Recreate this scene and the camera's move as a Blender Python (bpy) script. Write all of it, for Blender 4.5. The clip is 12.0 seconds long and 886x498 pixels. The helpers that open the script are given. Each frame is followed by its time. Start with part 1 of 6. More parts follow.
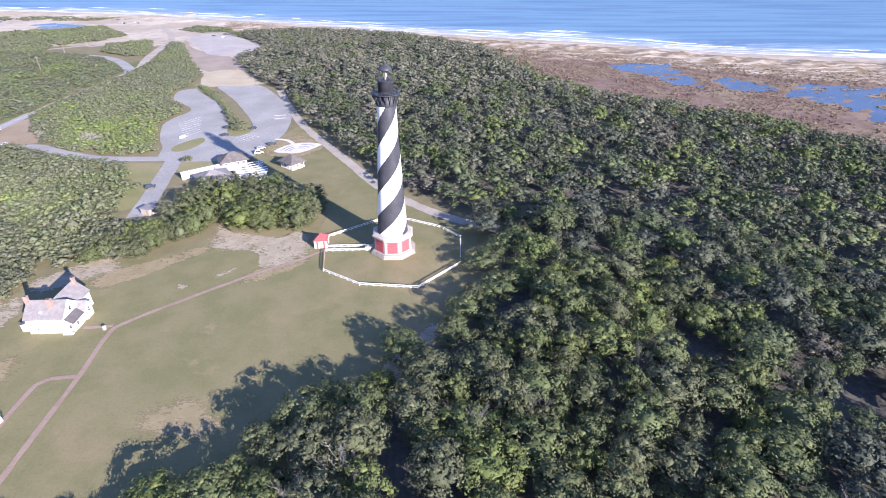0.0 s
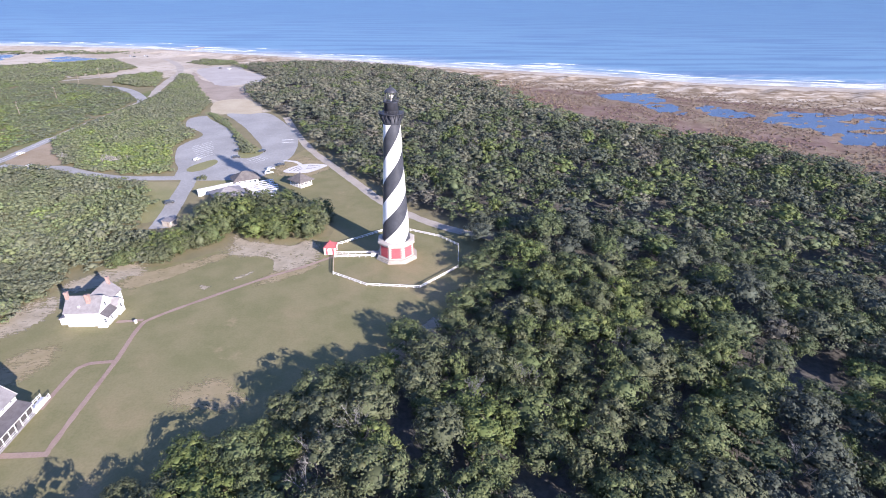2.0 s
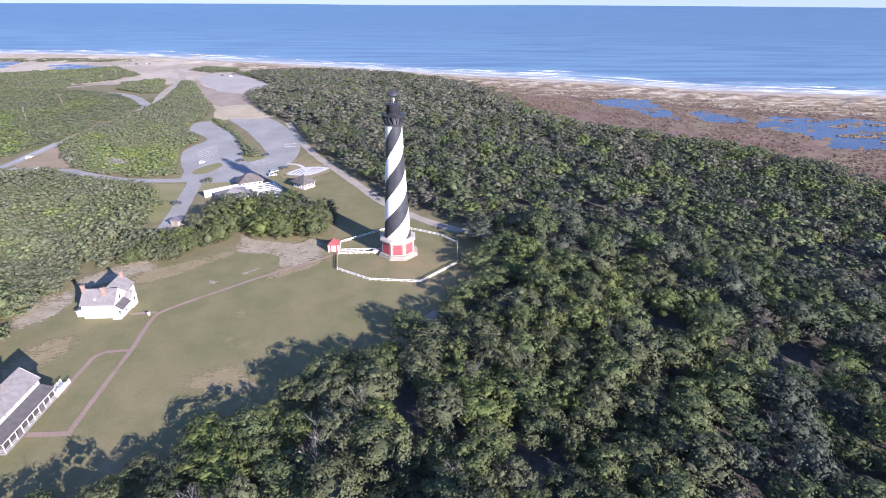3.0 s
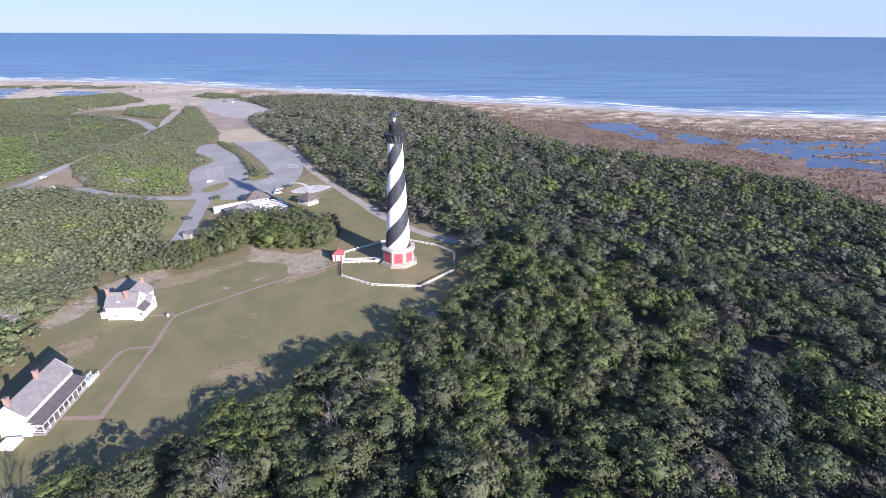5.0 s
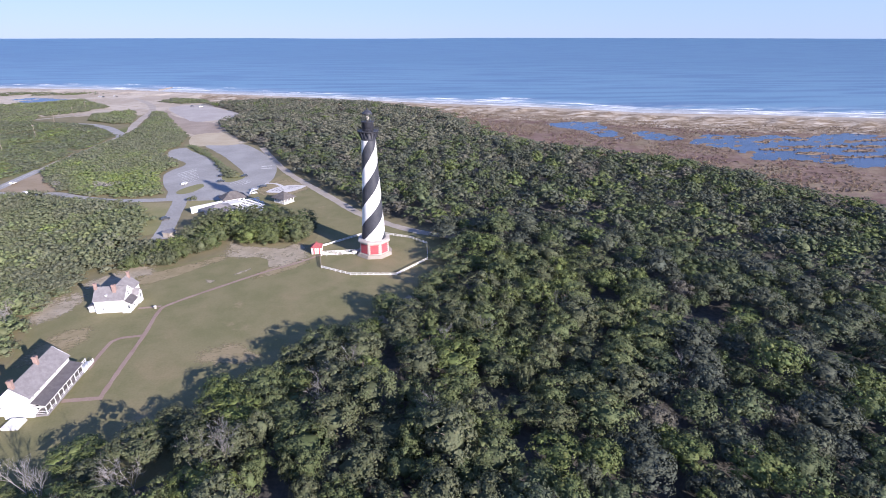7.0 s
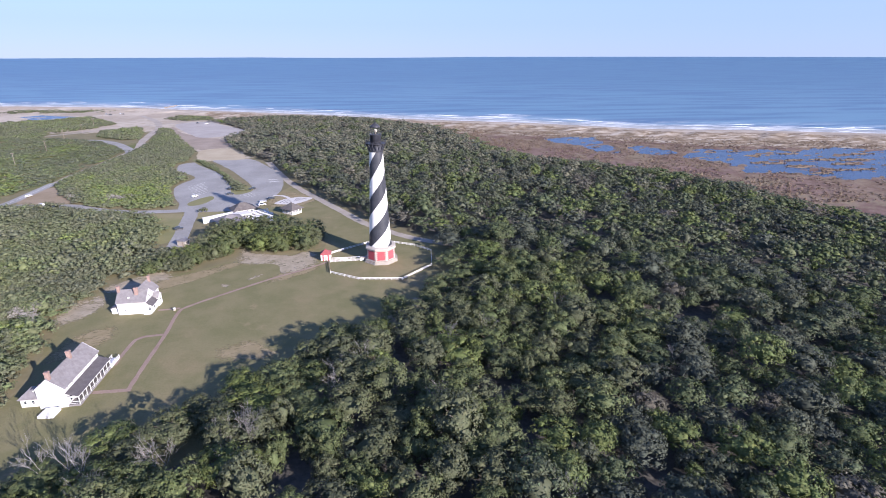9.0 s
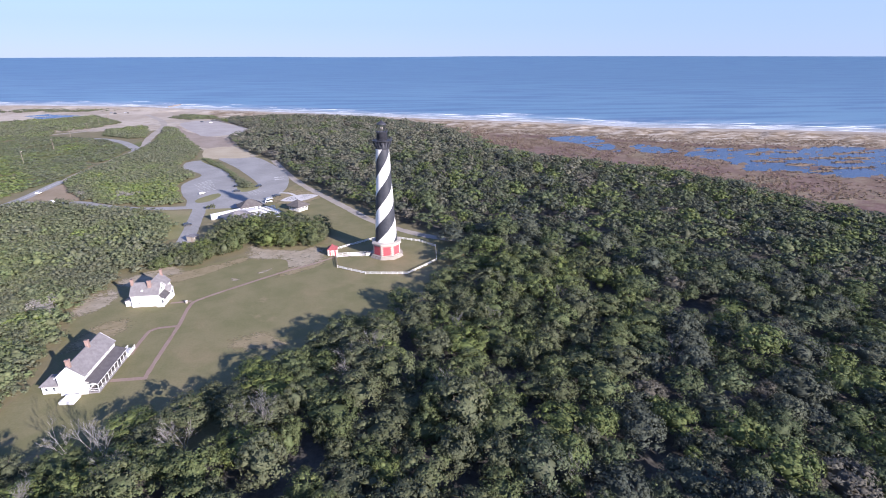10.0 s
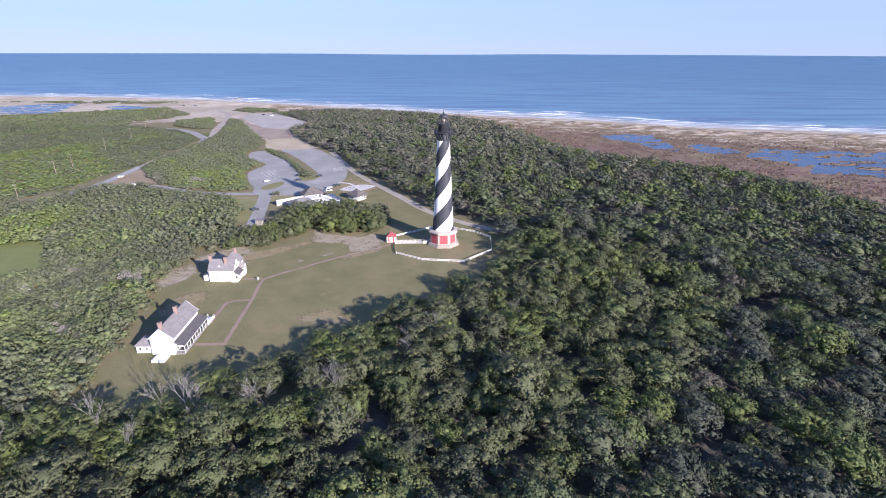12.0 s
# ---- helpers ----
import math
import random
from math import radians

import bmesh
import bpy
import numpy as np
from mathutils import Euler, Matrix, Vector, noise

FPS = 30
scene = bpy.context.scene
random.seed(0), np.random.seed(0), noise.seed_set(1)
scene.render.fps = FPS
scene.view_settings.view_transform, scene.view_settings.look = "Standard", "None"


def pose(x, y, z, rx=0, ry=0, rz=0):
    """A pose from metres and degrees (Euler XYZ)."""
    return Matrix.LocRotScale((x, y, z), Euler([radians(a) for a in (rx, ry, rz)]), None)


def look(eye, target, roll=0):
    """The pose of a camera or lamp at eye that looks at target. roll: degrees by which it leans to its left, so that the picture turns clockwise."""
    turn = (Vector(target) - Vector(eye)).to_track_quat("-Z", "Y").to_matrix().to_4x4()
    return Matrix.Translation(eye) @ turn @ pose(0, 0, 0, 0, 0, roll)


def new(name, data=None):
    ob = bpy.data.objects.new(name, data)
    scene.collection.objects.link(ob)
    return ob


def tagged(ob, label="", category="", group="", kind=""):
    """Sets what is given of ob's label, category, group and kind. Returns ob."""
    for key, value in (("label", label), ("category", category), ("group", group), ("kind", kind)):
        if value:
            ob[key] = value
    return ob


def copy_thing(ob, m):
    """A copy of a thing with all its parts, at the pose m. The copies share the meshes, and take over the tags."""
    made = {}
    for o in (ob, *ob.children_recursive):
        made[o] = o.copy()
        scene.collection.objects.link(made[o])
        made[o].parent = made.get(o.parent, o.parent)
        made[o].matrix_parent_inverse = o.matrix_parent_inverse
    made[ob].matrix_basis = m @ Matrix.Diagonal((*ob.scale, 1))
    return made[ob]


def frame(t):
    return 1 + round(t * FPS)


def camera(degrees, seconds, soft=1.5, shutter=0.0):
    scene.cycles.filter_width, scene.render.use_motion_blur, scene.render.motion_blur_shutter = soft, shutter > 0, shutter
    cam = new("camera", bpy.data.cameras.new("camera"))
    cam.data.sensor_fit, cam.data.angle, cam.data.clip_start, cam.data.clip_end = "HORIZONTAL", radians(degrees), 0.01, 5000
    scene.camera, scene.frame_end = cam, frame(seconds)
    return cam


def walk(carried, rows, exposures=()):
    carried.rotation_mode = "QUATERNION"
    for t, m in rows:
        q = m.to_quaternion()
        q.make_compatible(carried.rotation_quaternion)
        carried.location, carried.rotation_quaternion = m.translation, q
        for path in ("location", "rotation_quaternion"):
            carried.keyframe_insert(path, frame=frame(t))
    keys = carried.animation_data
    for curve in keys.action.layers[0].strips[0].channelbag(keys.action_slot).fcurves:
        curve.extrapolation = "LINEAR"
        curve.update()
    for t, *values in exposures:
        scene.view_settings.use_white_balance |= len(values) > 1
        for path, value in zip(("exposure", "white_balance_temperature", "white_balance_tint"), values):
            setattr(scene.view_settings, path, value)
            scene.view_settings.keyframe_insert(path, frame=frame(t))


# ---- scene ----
PATH = [
    (0, (8.446, -157.865, 88.73), (8.541, -156.134, 87.733), 0.3),
    (0.5, (7.982, -162.752, 89.073), (8.081, -161.005, 88.103), 0.3),
    (1, (7.444, -166.842, 88.782), (7.546, -165.079, 87.844), 0.3),
    (1.5, (6.964, -171.241, 88.789), (7.07, -169.464, 87.879), 0.3),
    (2, (6.534, -175.753, 88.774), (6.644, -173.968, 87.879), 0.3),
    (2.5, (6.073, -179.859, 88.697), (6.186, -178.068, 87.814), 0.3),
    (3, (5.52, -183.963, 88.544), (5.637, -182.166, 87.674), 0.3),
    (5, (3.648, -199.12, 88.615), (3.785, -197.285, 87.833), 0.3),
    (5.5, (3.121, -202.76, 88.53), (3.264, -200.924, 87.749), 0.2),
    (6, (2.513, -206.439, 88.712), (2.674, -204.605, 87.931), 0.2),
    (6.5, (2.619, -210.153, 88.867), (2.85, -208.326, 88.085), 0.0),
    (7, (1.967, -213.36, 88.632), (2.212, -211.531, 87.861), -0.0),
    (9, (-1.698, -224.304, 88.365), (-1.445, -222.452, 87.654), -0.1),
    (9.5, (-2.531, -226.759, 88.576), (-2.279, -224.907, 87.864), -0.1),
    (10, (-3.887, -229.0, 88.254), (-3.639, -227.148, 87.541), -0.1),
    (10.5, (-5.285, -231.478, 88.31), (-5.045, -229.626, 87.595), -0.1),
    (11, (-6.815, -233.412, 88.062), (-6.591, -231.559, 87.345), -0.0),
    (11.5, (-8.327, -235.027, 87.483), (-8.143, -233.17, 86.765), 0.0),
    (12, (-10.0, -235.978, 86.899), (-9.922, -234.114, 86.179), 0.2),
]
cam = camera(81.6, 12.0, soft=1.0)
walk(cam, [(t, look(eye, target, roll)) for t, eye, target, roll in PATH], exposures=[(0, 1.60, 6120, 22), (2.5, 1.43, 6120, 22), (5.5, 1.20, 6120, 22), (12, 1.12, 6120, 22)])

# ---- light ----
SUN_AZ = math.atan2(-0.779, 0.627)      # direction towards the sun, from +x
SUN_EL = radians(19.15)
world = bpy.data.worlds.new("world")
scene.world = world
world.use_nodes = True
wn = world.node_tree
sky = wn.nodes.new("ShaderNodeTexSky")
sky.sky_type, sky.sun_disc = "NISHITA", False
sky.sun_elevation = SUN_EL
sky.sun_rotation = math.pi / 2 - SUN_AZ
sky.air_density, sky.dust_density, sky.ozone_density = 1.0, 0.0, 2.5
bg = wn.nodes["Background"]
bg.inputs["Strength"].default_value = 0.086
haze = wn.nodes.new("ShaderNodeMix")      # thin bright haze low over the horizon
haze.data_type = "RGBA"
up = wn.nodes.new("ShaderNodeSeparateXYZ")
wn.links.new(wn.nodes.new("ShaderNodeTexCoord").outputs["Generated"], up.inputs[0])
clear = wn.nodes.new("ShaderNodeMapRange")
for key, value in (("From Min", 0.05), ("From Max", 0.45), ("To Min", 0.85), ("To Max", 0.08)):
    clear.inputs[key].default_value = value
wn.links.new(up.outputs["Z"], clear.inputs["Value"])
wn.links.new(clear.outputs[0], haze.inputs[0])
haze.inputs[7].default_value = (2.42, 3.42, 4.95, 1)
tone = wn.nodes.new("ShaderNodeMix")
tone.data_type, tone.blend_type = "RGBA", "MULTIPLY"
tone.inputs[0].default_value = 1.0
tone.inputs[7].default_value = (0.82, 0.9, 1.22, 1)
wn.links.new(sky.outputs[0], tone.inputs[6])
wn.links.new(tone.outputs[2], haze.inputs[6])
wn.links.new(haze.outputs[2], bg.inputs[0])
sun_data = bpy.data.lights.new("sun", "SUN")
sun_data.energy, sun_data.angle, sun_data.color = 5.0, radians(0.53), (1.0, 0.93, 0.82)
sun = new("sun", sun_data)
sun.matrix_world = look((math.cos(SUN_AZ) * 100 * math.cos(SUN_EL), math.sin(SUN_AZ) * 100 * math.cos(SUN_EL), 100 * math.sin(SUN_EL)), (0, 0, 0))


# ---- materials ----
class Mat:
    """A node material built step by step."""

    def __init__(self, name, rough=0.8, metal=0.0, spec=0.3):
        self.m = bpy.data.materials.new(name)
        self.m.use_nodes = True
        self.t = self.m.node_tree
        self.b = self.t.nodes["Principled BSDF"]
        self.b.inputs["Roughness"].default_value = rough
        self.b.inputs["Metallic"].default_value = metal
        self.b.inputs["Specular IOR Level"].default_value = spec
        self.co = self.t.nodes.new("ShaderNodeTexCoord").outputs["Object"]

    def put(self, socket, value):
        if isinstance(value, bpy.types.NodeSocket):
            self.t.links.new(value, socket)
        elif value is not None:
            socket.default_value = value

    def geo_pos(self):
        return self.t.nodes.new("ShaderNodeNewGeometry").outputs["Position"]

    def noise(self, scale, detail=4, rough=0.6, co=None, stretch=None):
        n = self.t.nodes.new("ShaderNodeTexNoise")
        n.inputs["Scale"].default_value, n.inputs["Detail"].default_value, n.inputs["Roughness"].default_value = scale, detail, rough
        co = co or self.co
        if stretch:
            mp = self.t.nodes.new("ShaderNodeMapping")
            mp.inputs["Scale"].default_value = stretch[:3]
            if len(stretch) > 3:
                mp.inputs["Rotation"].default_value = (0, 0, stretch[3])
            self.t.links.new(co, mp.inputs[0])
            co = mp.outputs[0]
        self.t.links.new(co, n.inputs["Vector"])
        return n.outputs["Fac"]

    def attr(self, name):
        n = self.t.nodes.new("ShaderNodeAttribute")
        n.attribute_name = name
        return n.outputs["Fac"]

    def math(self, op, a, b=None, c=None, clamp=False):
        n = self.t.nodes.new("ShaderNodeMath")
        n.operation, n.use_clamp = op, clamp
        for s, v in zip(n.inputs, (a, b, c)):
            self.put(s, v)
        return n.outputs[0]

    def ramp(self, fac, lo, hi, a=0.0, b=1.0):
        n = self.t.nodes.new("ShaderNodeMapRange")
        n.interpolation_type = "SMOOTHSTEP"
        for s, v in zip(("Value", "From Min", "From Max", "To Min", "To Max"), (fac, lo, hi, a, b)):
            self.put(n.inputs[s], v)
        return n.outputs["Result"]

    def mix(self, fac, a, b):
        n = self.t.nodes.new("ShaderNodeMix")
        n.data_type = "RGBA"
        self.put(n.inputs["Factor"], fac)
        for key, v in (("A", a), ("B", b)):
            s = [i for i in n.inputs if i.name == key and i.type == "RGBA"][0]
            self.put(s, (*v, 1) if isinstance(v, tuple) else v)
        return [o for o in n.outputs if o.type == "RGBA"][0]

    def color(self, v):
        self.put(self.b.inputs["Base Color"], (*v, 1) if isinstance(v, tuple) else v)
        return self

    def bump(self, height, strength=0.4, dist=0.05):
        n = self.t.nodes.new("ShaderNodeBump")
        n.inputs["Strength"].default_value, n.inputs["Distance"].default_value = strength, dist
        self.t.links.new(height, n.inputs["Height"])
        self.t.links.new(n.outputs[0], self.b.inputs["Normal"])
        return self


def two_tone(name, a, b, scale, rough=0.8, spec=0.3, fine=None, bump=0.0, metal=0.0, dist=0.02):
    """Two colours mixed at a coarse and a fine scale, with a little relief."""
    k = Mat(name, rough, metal, spec)
    fine = fine or scale * 9
    n1, n2 = k.noise(scale, 4), k.noise(fine, 3)
    both = k.math("ADD", k.math("MULTIPLY", n1, 0.6), k.math("MULTIPLY", n2, 0.4))
    k.color(k.mix(k.ramp(both, 0.35, 0.65), a, b))
    if bump:
        k.bump(n2, bump, dist)
    return k.m


M_WHITE = two_tone("white_paint", (0.72, 0.71, 0.69), (0.80, 0.79, 0.77), 0.25, 0.55, fine=3.0, bump=0.1)
M_BLACK = two_tone("black_paint", (0.035, 0.038, 0.048), (0.06, 0.063, 0.075), 0.25, 0.45, fine=3.0, bump=0.1)
# Ironwork black, lifted and blued to put a little haze in the colour.
M_IRON = two_tone("black_ironwork", (0.032, 0.034, 0.044), (0.052, 0.055, 0.068), 0.6, 0.5, bump=0.1)
M_RED = two_tone("red_brick_paint", (0.36, 0.06, 0.075), (0.46, 0.095, 0.105), 0.5, 0.7, fine=6.0, bump=0.2)
M_REDROOF = two_tone("red_painted_metal", (0.27, 0.07, 0.075), (0.35, 0.10, 0.10), 0.6, 0.6, fine=5.0)
M_GRANITE = two_tone("granite", (0.29, 0.26, 0.225), (0.37, 0.335, 0.295), 0.7, 0.75, fine=8.0, bump=0.2)
M_CREAM = two_tone("cream_stone_paint", (0.37, 0.33, 0.29), (0.45, 0.41, 0.365), 0.6, 0.7, fine=6.0, bump=0.15)
M_CLAP = two_tone("white_clapboard", (0.60, 0.60, 0.605), (0.67, 0.67, 0.67), 0.4, 0.6, fine=4.0, bump=0.1)
M_SHINGLE = two_tone("grey_wood_shingle", (0.175, 0.162, 0.166), (0.245, 0.232, 0.236), 0.8, 0.85, fine=5.0, bump=0.4)
M_SHINGLE_DARK = two_tone("dark_porch_shingle", (0.09, 0.082, 0.086), (0.13, 0.12, 0.125), 0.8, 0.85, fine=5.0, bump=0.4)
M_ROOF_BROWN = two_tone("brown_grey_shingle", (0.09, 0.08, 0.078), (0.14, 0.128, 0.122), 0.6, 0.85, fine=5.0, bump=0.4)
M_BRICK = two_tone("red_brick", (0.24, 0.16, 0.14), (0.32, 0.23, 0.20), 1.5, 0.85, fine=9.0, bump=0.4)
M_GLASSDARK = Mat("window_glass", 0.08, 0.0, 0.5).color((0.03, 0.04, 0.05)).m
M_TRUNK = two_tone("bark", (0.09, 0.07, 0.055), (0.2, 0.17, 0.14), 1.5, 0.9, fine=9.0, bump=0.5)
M_DEAD = two_tone("grey_dead_wood", (0.20, 0.19, 0.178), (0.30, 0.285, 0.268), 1.2, 0.9, bump=0.3)
M_WOOD = two_tone("weathered_wood", (0.2, 0.16, 0.13), (0.32, 0.27, 0.23), 1.0, 0.85, bump=0.3)
M_SCREEN = two_tone("dark_insect_screen", (0.055, 0.05, 0.05), (0.085, 0.078, 0.076), 0.6, 0.8)
M_TWIGS = two_tone("grey_bare_twigs", (0.24, 0.225, 0.20), (0.36, 0.34, 0.31), 0.8, 0.9, fine=5.0, bump=0.3)
M_TYRE = two_tone("rubber", (0.02, 0.02, 0.02), (0.035, 0.035, 0.035), 3.0, 0.8)
M_CONCRETE = two_tone("pale_concrete", (0.55, 0.53, 0.5), (0.68, 0.66, 0.63), 0.3, 0.8, fine=3.0, bump=0.2)
M_PLAZA = two_tone("white_stone", (0.50, 0.48, 0.455), (0.60, 0.575, 0.55), 0.4, 0.8, fine=3.0, bump=0.2)
M_ASPHALT = two_tone("worn_asphalt", (0.243, 0.238, 0.228), (0.325, 0.318, 0.306), 0.05, 0.9, fine=0.8, bump=0.2)
M_LINE = two_tone("road_marking", (0.6, 0.6, 0.58), (0.75, 0.75, 0.72), 0.4, 0.8)
M_SANDROAD = two_tone("pale_sand_track", (0.30, 0.265, 0.225), (0.385, 0.345, 0.295), 0.08, 0.95, fine=1.2, bump=0.4)
M_PATH = two_tone("brick_path", (0.25, 0.178, 0.143), (0.315, 0.236, 0.19), 0.15, 0.9, fine=2.0, bump=0.3)


def lawn_material(name, a, b, dry, patch):
    k = Mat(name, 0.95, 0, 0.15)
    big, mid, fine = k.noise(0.02, 5, 0.65), k.noise(0.09, 4), k.noise(1.6, 3)
    c = k.mix(k.ramp(mid, 0.35, 0.65), a, b)
    c = k.mix(k.math("MULTIPLY", k.ramp(big, 0.48, 0.68), 0.85), c, dry)
    c = k.mix(k.math("MULTIPLY", k.ramp(k.noise(0.055, 5, 0.7), 0.60, 0.72), 0.6), c, patch)
    c = k.mix(k.math("MULTIPLY", k.ramp(fine, 0.3, 0.8), 0.22), c, (0.06, 0.07, 0.02))
    k.color(c).bump(fine, 0.5, 0.08)
    return k.m


M_LAWN = lawn_material("mown_grass", (0.172, 0.165, 0.083), (0.212, 0.191, 0.104), (0.266, 0.216, 0.128), (0.325, 0.25, 0.158))
M_VERGE = lawn_material("dry_verge_grass", (0.20, 0.198, 0.095), (0.24, 0.226, 0.115), (0.275, 0.238, 0.138), (0.32, 0.26, 0.165))
M_FIELD = lawn_material("sandy_field_grass", (0.27, 0.21, 0.14), (0.31, 0.245, 0.17), (0.34, 0.27, 0.20), (0.40, 0.335, 0.26))
M_SOIL = two_tone("bare_brown_soil", (0.25, 0.20, 0.16), (0.33, 0.275, 0.225), 0.06, 0.95, fine=0.7, bump=0.4)
M_TAN = two_tone("tan_mown_field", (0.37, 0.31, 0.215), (0.44, 0.38, 0.275), 0.07, 0.95, fine=0.9, bump=0.3)
M_PALE_LOT = two_tone("sand_dusted_asphalt", (0.325, 0.297, 0.275), (0.40, 0.37, 0.345), 0.05, 0.9, fine=0.6, bump=0.2)


def soft_material(name, sand_a, sand_b, cover):
    """Bare sand that breaks up into grass towards its rim."""
    k = Mat(name, 0.95, 0, 0.15)
    mid, fine = k.noise(0.11, 5, 0.7), k.noise(1.3, 3)
    grass = k.mix(k.ramp(k.noise(0.09, 4), 0.35, 0.65), (0.18, 0.162, 0.09), (0.225, 0.192, 0.112))
    bare = k.mix(k.ramp(k.noise(0.25, 4), 0.35, 0.65), sand_a, sand_b)
    grain = k.math("ADD", k.math("MULTIPLY", k.math("SUBTRACT", mid, 0.5), 2.6), k.math("MULTIPLY", k.math("SUBTRACT", k.noise(0.9, 5, 0.75, None, (0.6, 1.4, 1)), 0.5), 3.4))
    m = k.math("MULTIPLY", k.ramp(k.math("ADD", k.attr("rim"), grain), 0.42, 0.85), cover)
    k.color(k.mix(0.8, grass, bare)).bump(fine, 0.5, 0.08)
    clear = k.t.nodes.new("ShaderNodeBsdfTransparent")
    both = k.t.nodes.new("ShaderNodeMixShader")
    k.put(both.inputs[0], m)
    out = [n for n in k.t.nodes if n.type == "OUTPUT_MATERIAL"][0]
    k.t.links.new(clear.outputs[0], both.inputs[1])
    k.t.links.new(k.b.outputs[0], both.inputs[2])
    k.t.links.new(both.outputs[0], out.inputs[0])
    return k.m


M_SOFT = soft_material("worn_sandy_ground", (0.31, 0.265, 0.20), (0.40, 0.345, 0.27), 1.0)
M_SOFT_DRY = soft_material("worn_dry_grass", (0.245, 0.203, 0.118), (0.30, 0.243, 0.152), 1.0)


def ground_material():
    """Scrub soil with sand, marsh and dune zones that fade into one another."""
    k = Mat("ground_soil", 0.95, 0, 0.15)
    big, mid, fine = k.noise(0.012, 5, 0.65), k.noise(0.07, 5, 0.7), k.noise(0.7, 3)
    soil = k.mix(k.ramp(mid, 0.35, 0.65), (0.165, 0.150, 0.085), (0.215, 0.185, 0.11))
    grassy = k.mix(k.ramp(k.noise(0.1, 4), 0.4, 0.65), (0.115, 0.13, 0.05), (0.165, 0.165, 0.07))
    marsh = k.mix(k.ramp(mid, 0.38, 0.62), (0.168, 0.117, 0.086), (0.24, 0.182, 0.133))
    marsh = k.mix(k.ramp(k.noise(0.018, 4), 0.45, 0.6), marsh, k.mix(k.ramp(mid, 0.4, 0.6), (0.15, 0.095, 0.08), (0.215, 0.15, 0.125)))
    marsh = k.mix(k.math("MULTIPLY", k.ramp(k.noise(0.03, 5, 0.7), 0.5, 0.66), 0.7), marsh, (0.24, 0.20, 0.13))
    marsh = k.mix(k.math("MULTIPLY", k.ramp(fine, 0.45, 0.75), 0.4), marsh, (0.07, 0.05, 0.04))
    dune = k.mix(k.ramp(mid, 0.4, 0.62), (0.19, 0.145, 0.095), (0.33, 0.265, 0.19))
    dune = k.mix(k.ramp(k.noise(0.05, 6, 0.75, None, (0.6, 2.0, 1, radians(22))), 0.51, 0.61), dune, (0.50, 0.44, 0.36))
    sand = k.mix(k.ramp(big, 0.4, 0.6), (0.37, 0.315, 0.25), (0.48, 0.42, 0.345))
    sand = k.mix(k.math("MULTIPLY", k.ramp(k.noise(0.045, 6, 0.75, None, (1.0, 2.2, 1)), 0.5, 0.66), 0.55), sand, (0.21, 0.175, 0.115))

    def zone(name):
        return k.ramp(k.math("ADD", k.attr(name), k.math("MULTIPLY", k.math("SUBTRACT", mid, 0.5), 0.7)), 0.42, 0.58)

    c = k.mix(k.attr("woods"), k.mix(zone("grassy"), soil, grassy), k.mix(k.ramp(fine, 0.3, 0.7), (0.085, 0.08, 0.072), (0.13, 0.12, 0.105)))
    c = k.mix(zone("marsh"), c, marsh)
    c = k.mix(zone("dune"), c, dune)
    c = k.mix(zone("sand"), c, sand)
    wet = k.attr("wet")
    c = k.mix(wet, c, (0.20, 0.165, 0.13))
    k.color(c).bump(fine, 0.6, 0.25)
    return k.m


M_GROUND = ground_material()


def leaf_material(name, tint_of, a, b, c, d=None, vary=0.35, bare=(0.145, 0.138, 0.112)):
    """Foliage: a tone for each plant, another for each tuft."""
    k = Mat(name, 0.7, 0, 0.22)
    tint = k.attr("tint")
    # Single trees lean to the paler tones, part of the frontal sun lift.
    if tint_of == "object":
        tint = k.math("ADD", tint, k.math("MULTIPLY_ADD", k.t.nodes.new("ShaderNodeObjectInfo").outputs["Random"], 0.72, 0.26))
    tuft = k.t.nodes.new("ShaderNodeNewGeometry").outputs["Random Per Island"]
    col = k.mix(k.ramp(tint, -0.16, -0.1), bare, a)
    col = k.mix(k.ramp(tint, 0.08, 0.4), col, b)
    col = k.mix(k.ramp(tint, 0.4, 0.7), col, c)
    col = k.mix(k.ramp(tint, 0.78, 0.95), col, d or c)
    hsv = k.t.nodes.new("ShaderNodeHueSaturation")
    k.put(hsv.inputs["Color"], col)
    plant = k.math("MULTIPLY_ADD", k.math("SINE", k.math("MULTIPLY", tint, 23.0)), 0.17, 1.0)
    k.put(hsv.inputs["Value"], k.math("MULTIPLY", plant, k.ramp(tuft, 0, 1, 1 - vary, 1 + vary)))
    k.put(hsv.inputs["Hue"], k.ramp(k.math("FRACT", k.math("MULTIPLY", tuft, 7.3)), 0, 1, 0.485, 0.515))
    k.color(hsv.outputs[0])
    thin = k.t.nodes.new("ShaderNodeBsdfTranslucent")
    k.put(thin.inputs["Color"], hsv.outputs[0])
    both = k.t.nodes.new("ShaderNodeMixShader")
    both.inputs[0].default_value = 0.27
    out = [n for n in k.t.nodes if n.type == "OUTPUT_MATERIAL"][0]
    k.t.links.new(k.b.outputs[0], both.inputs[1])
    k.t.links.new(thin.outputs[0], both.inputs[2])
    k.t.links.new(both.outputs[0], out.inputs[0])
    return k.m


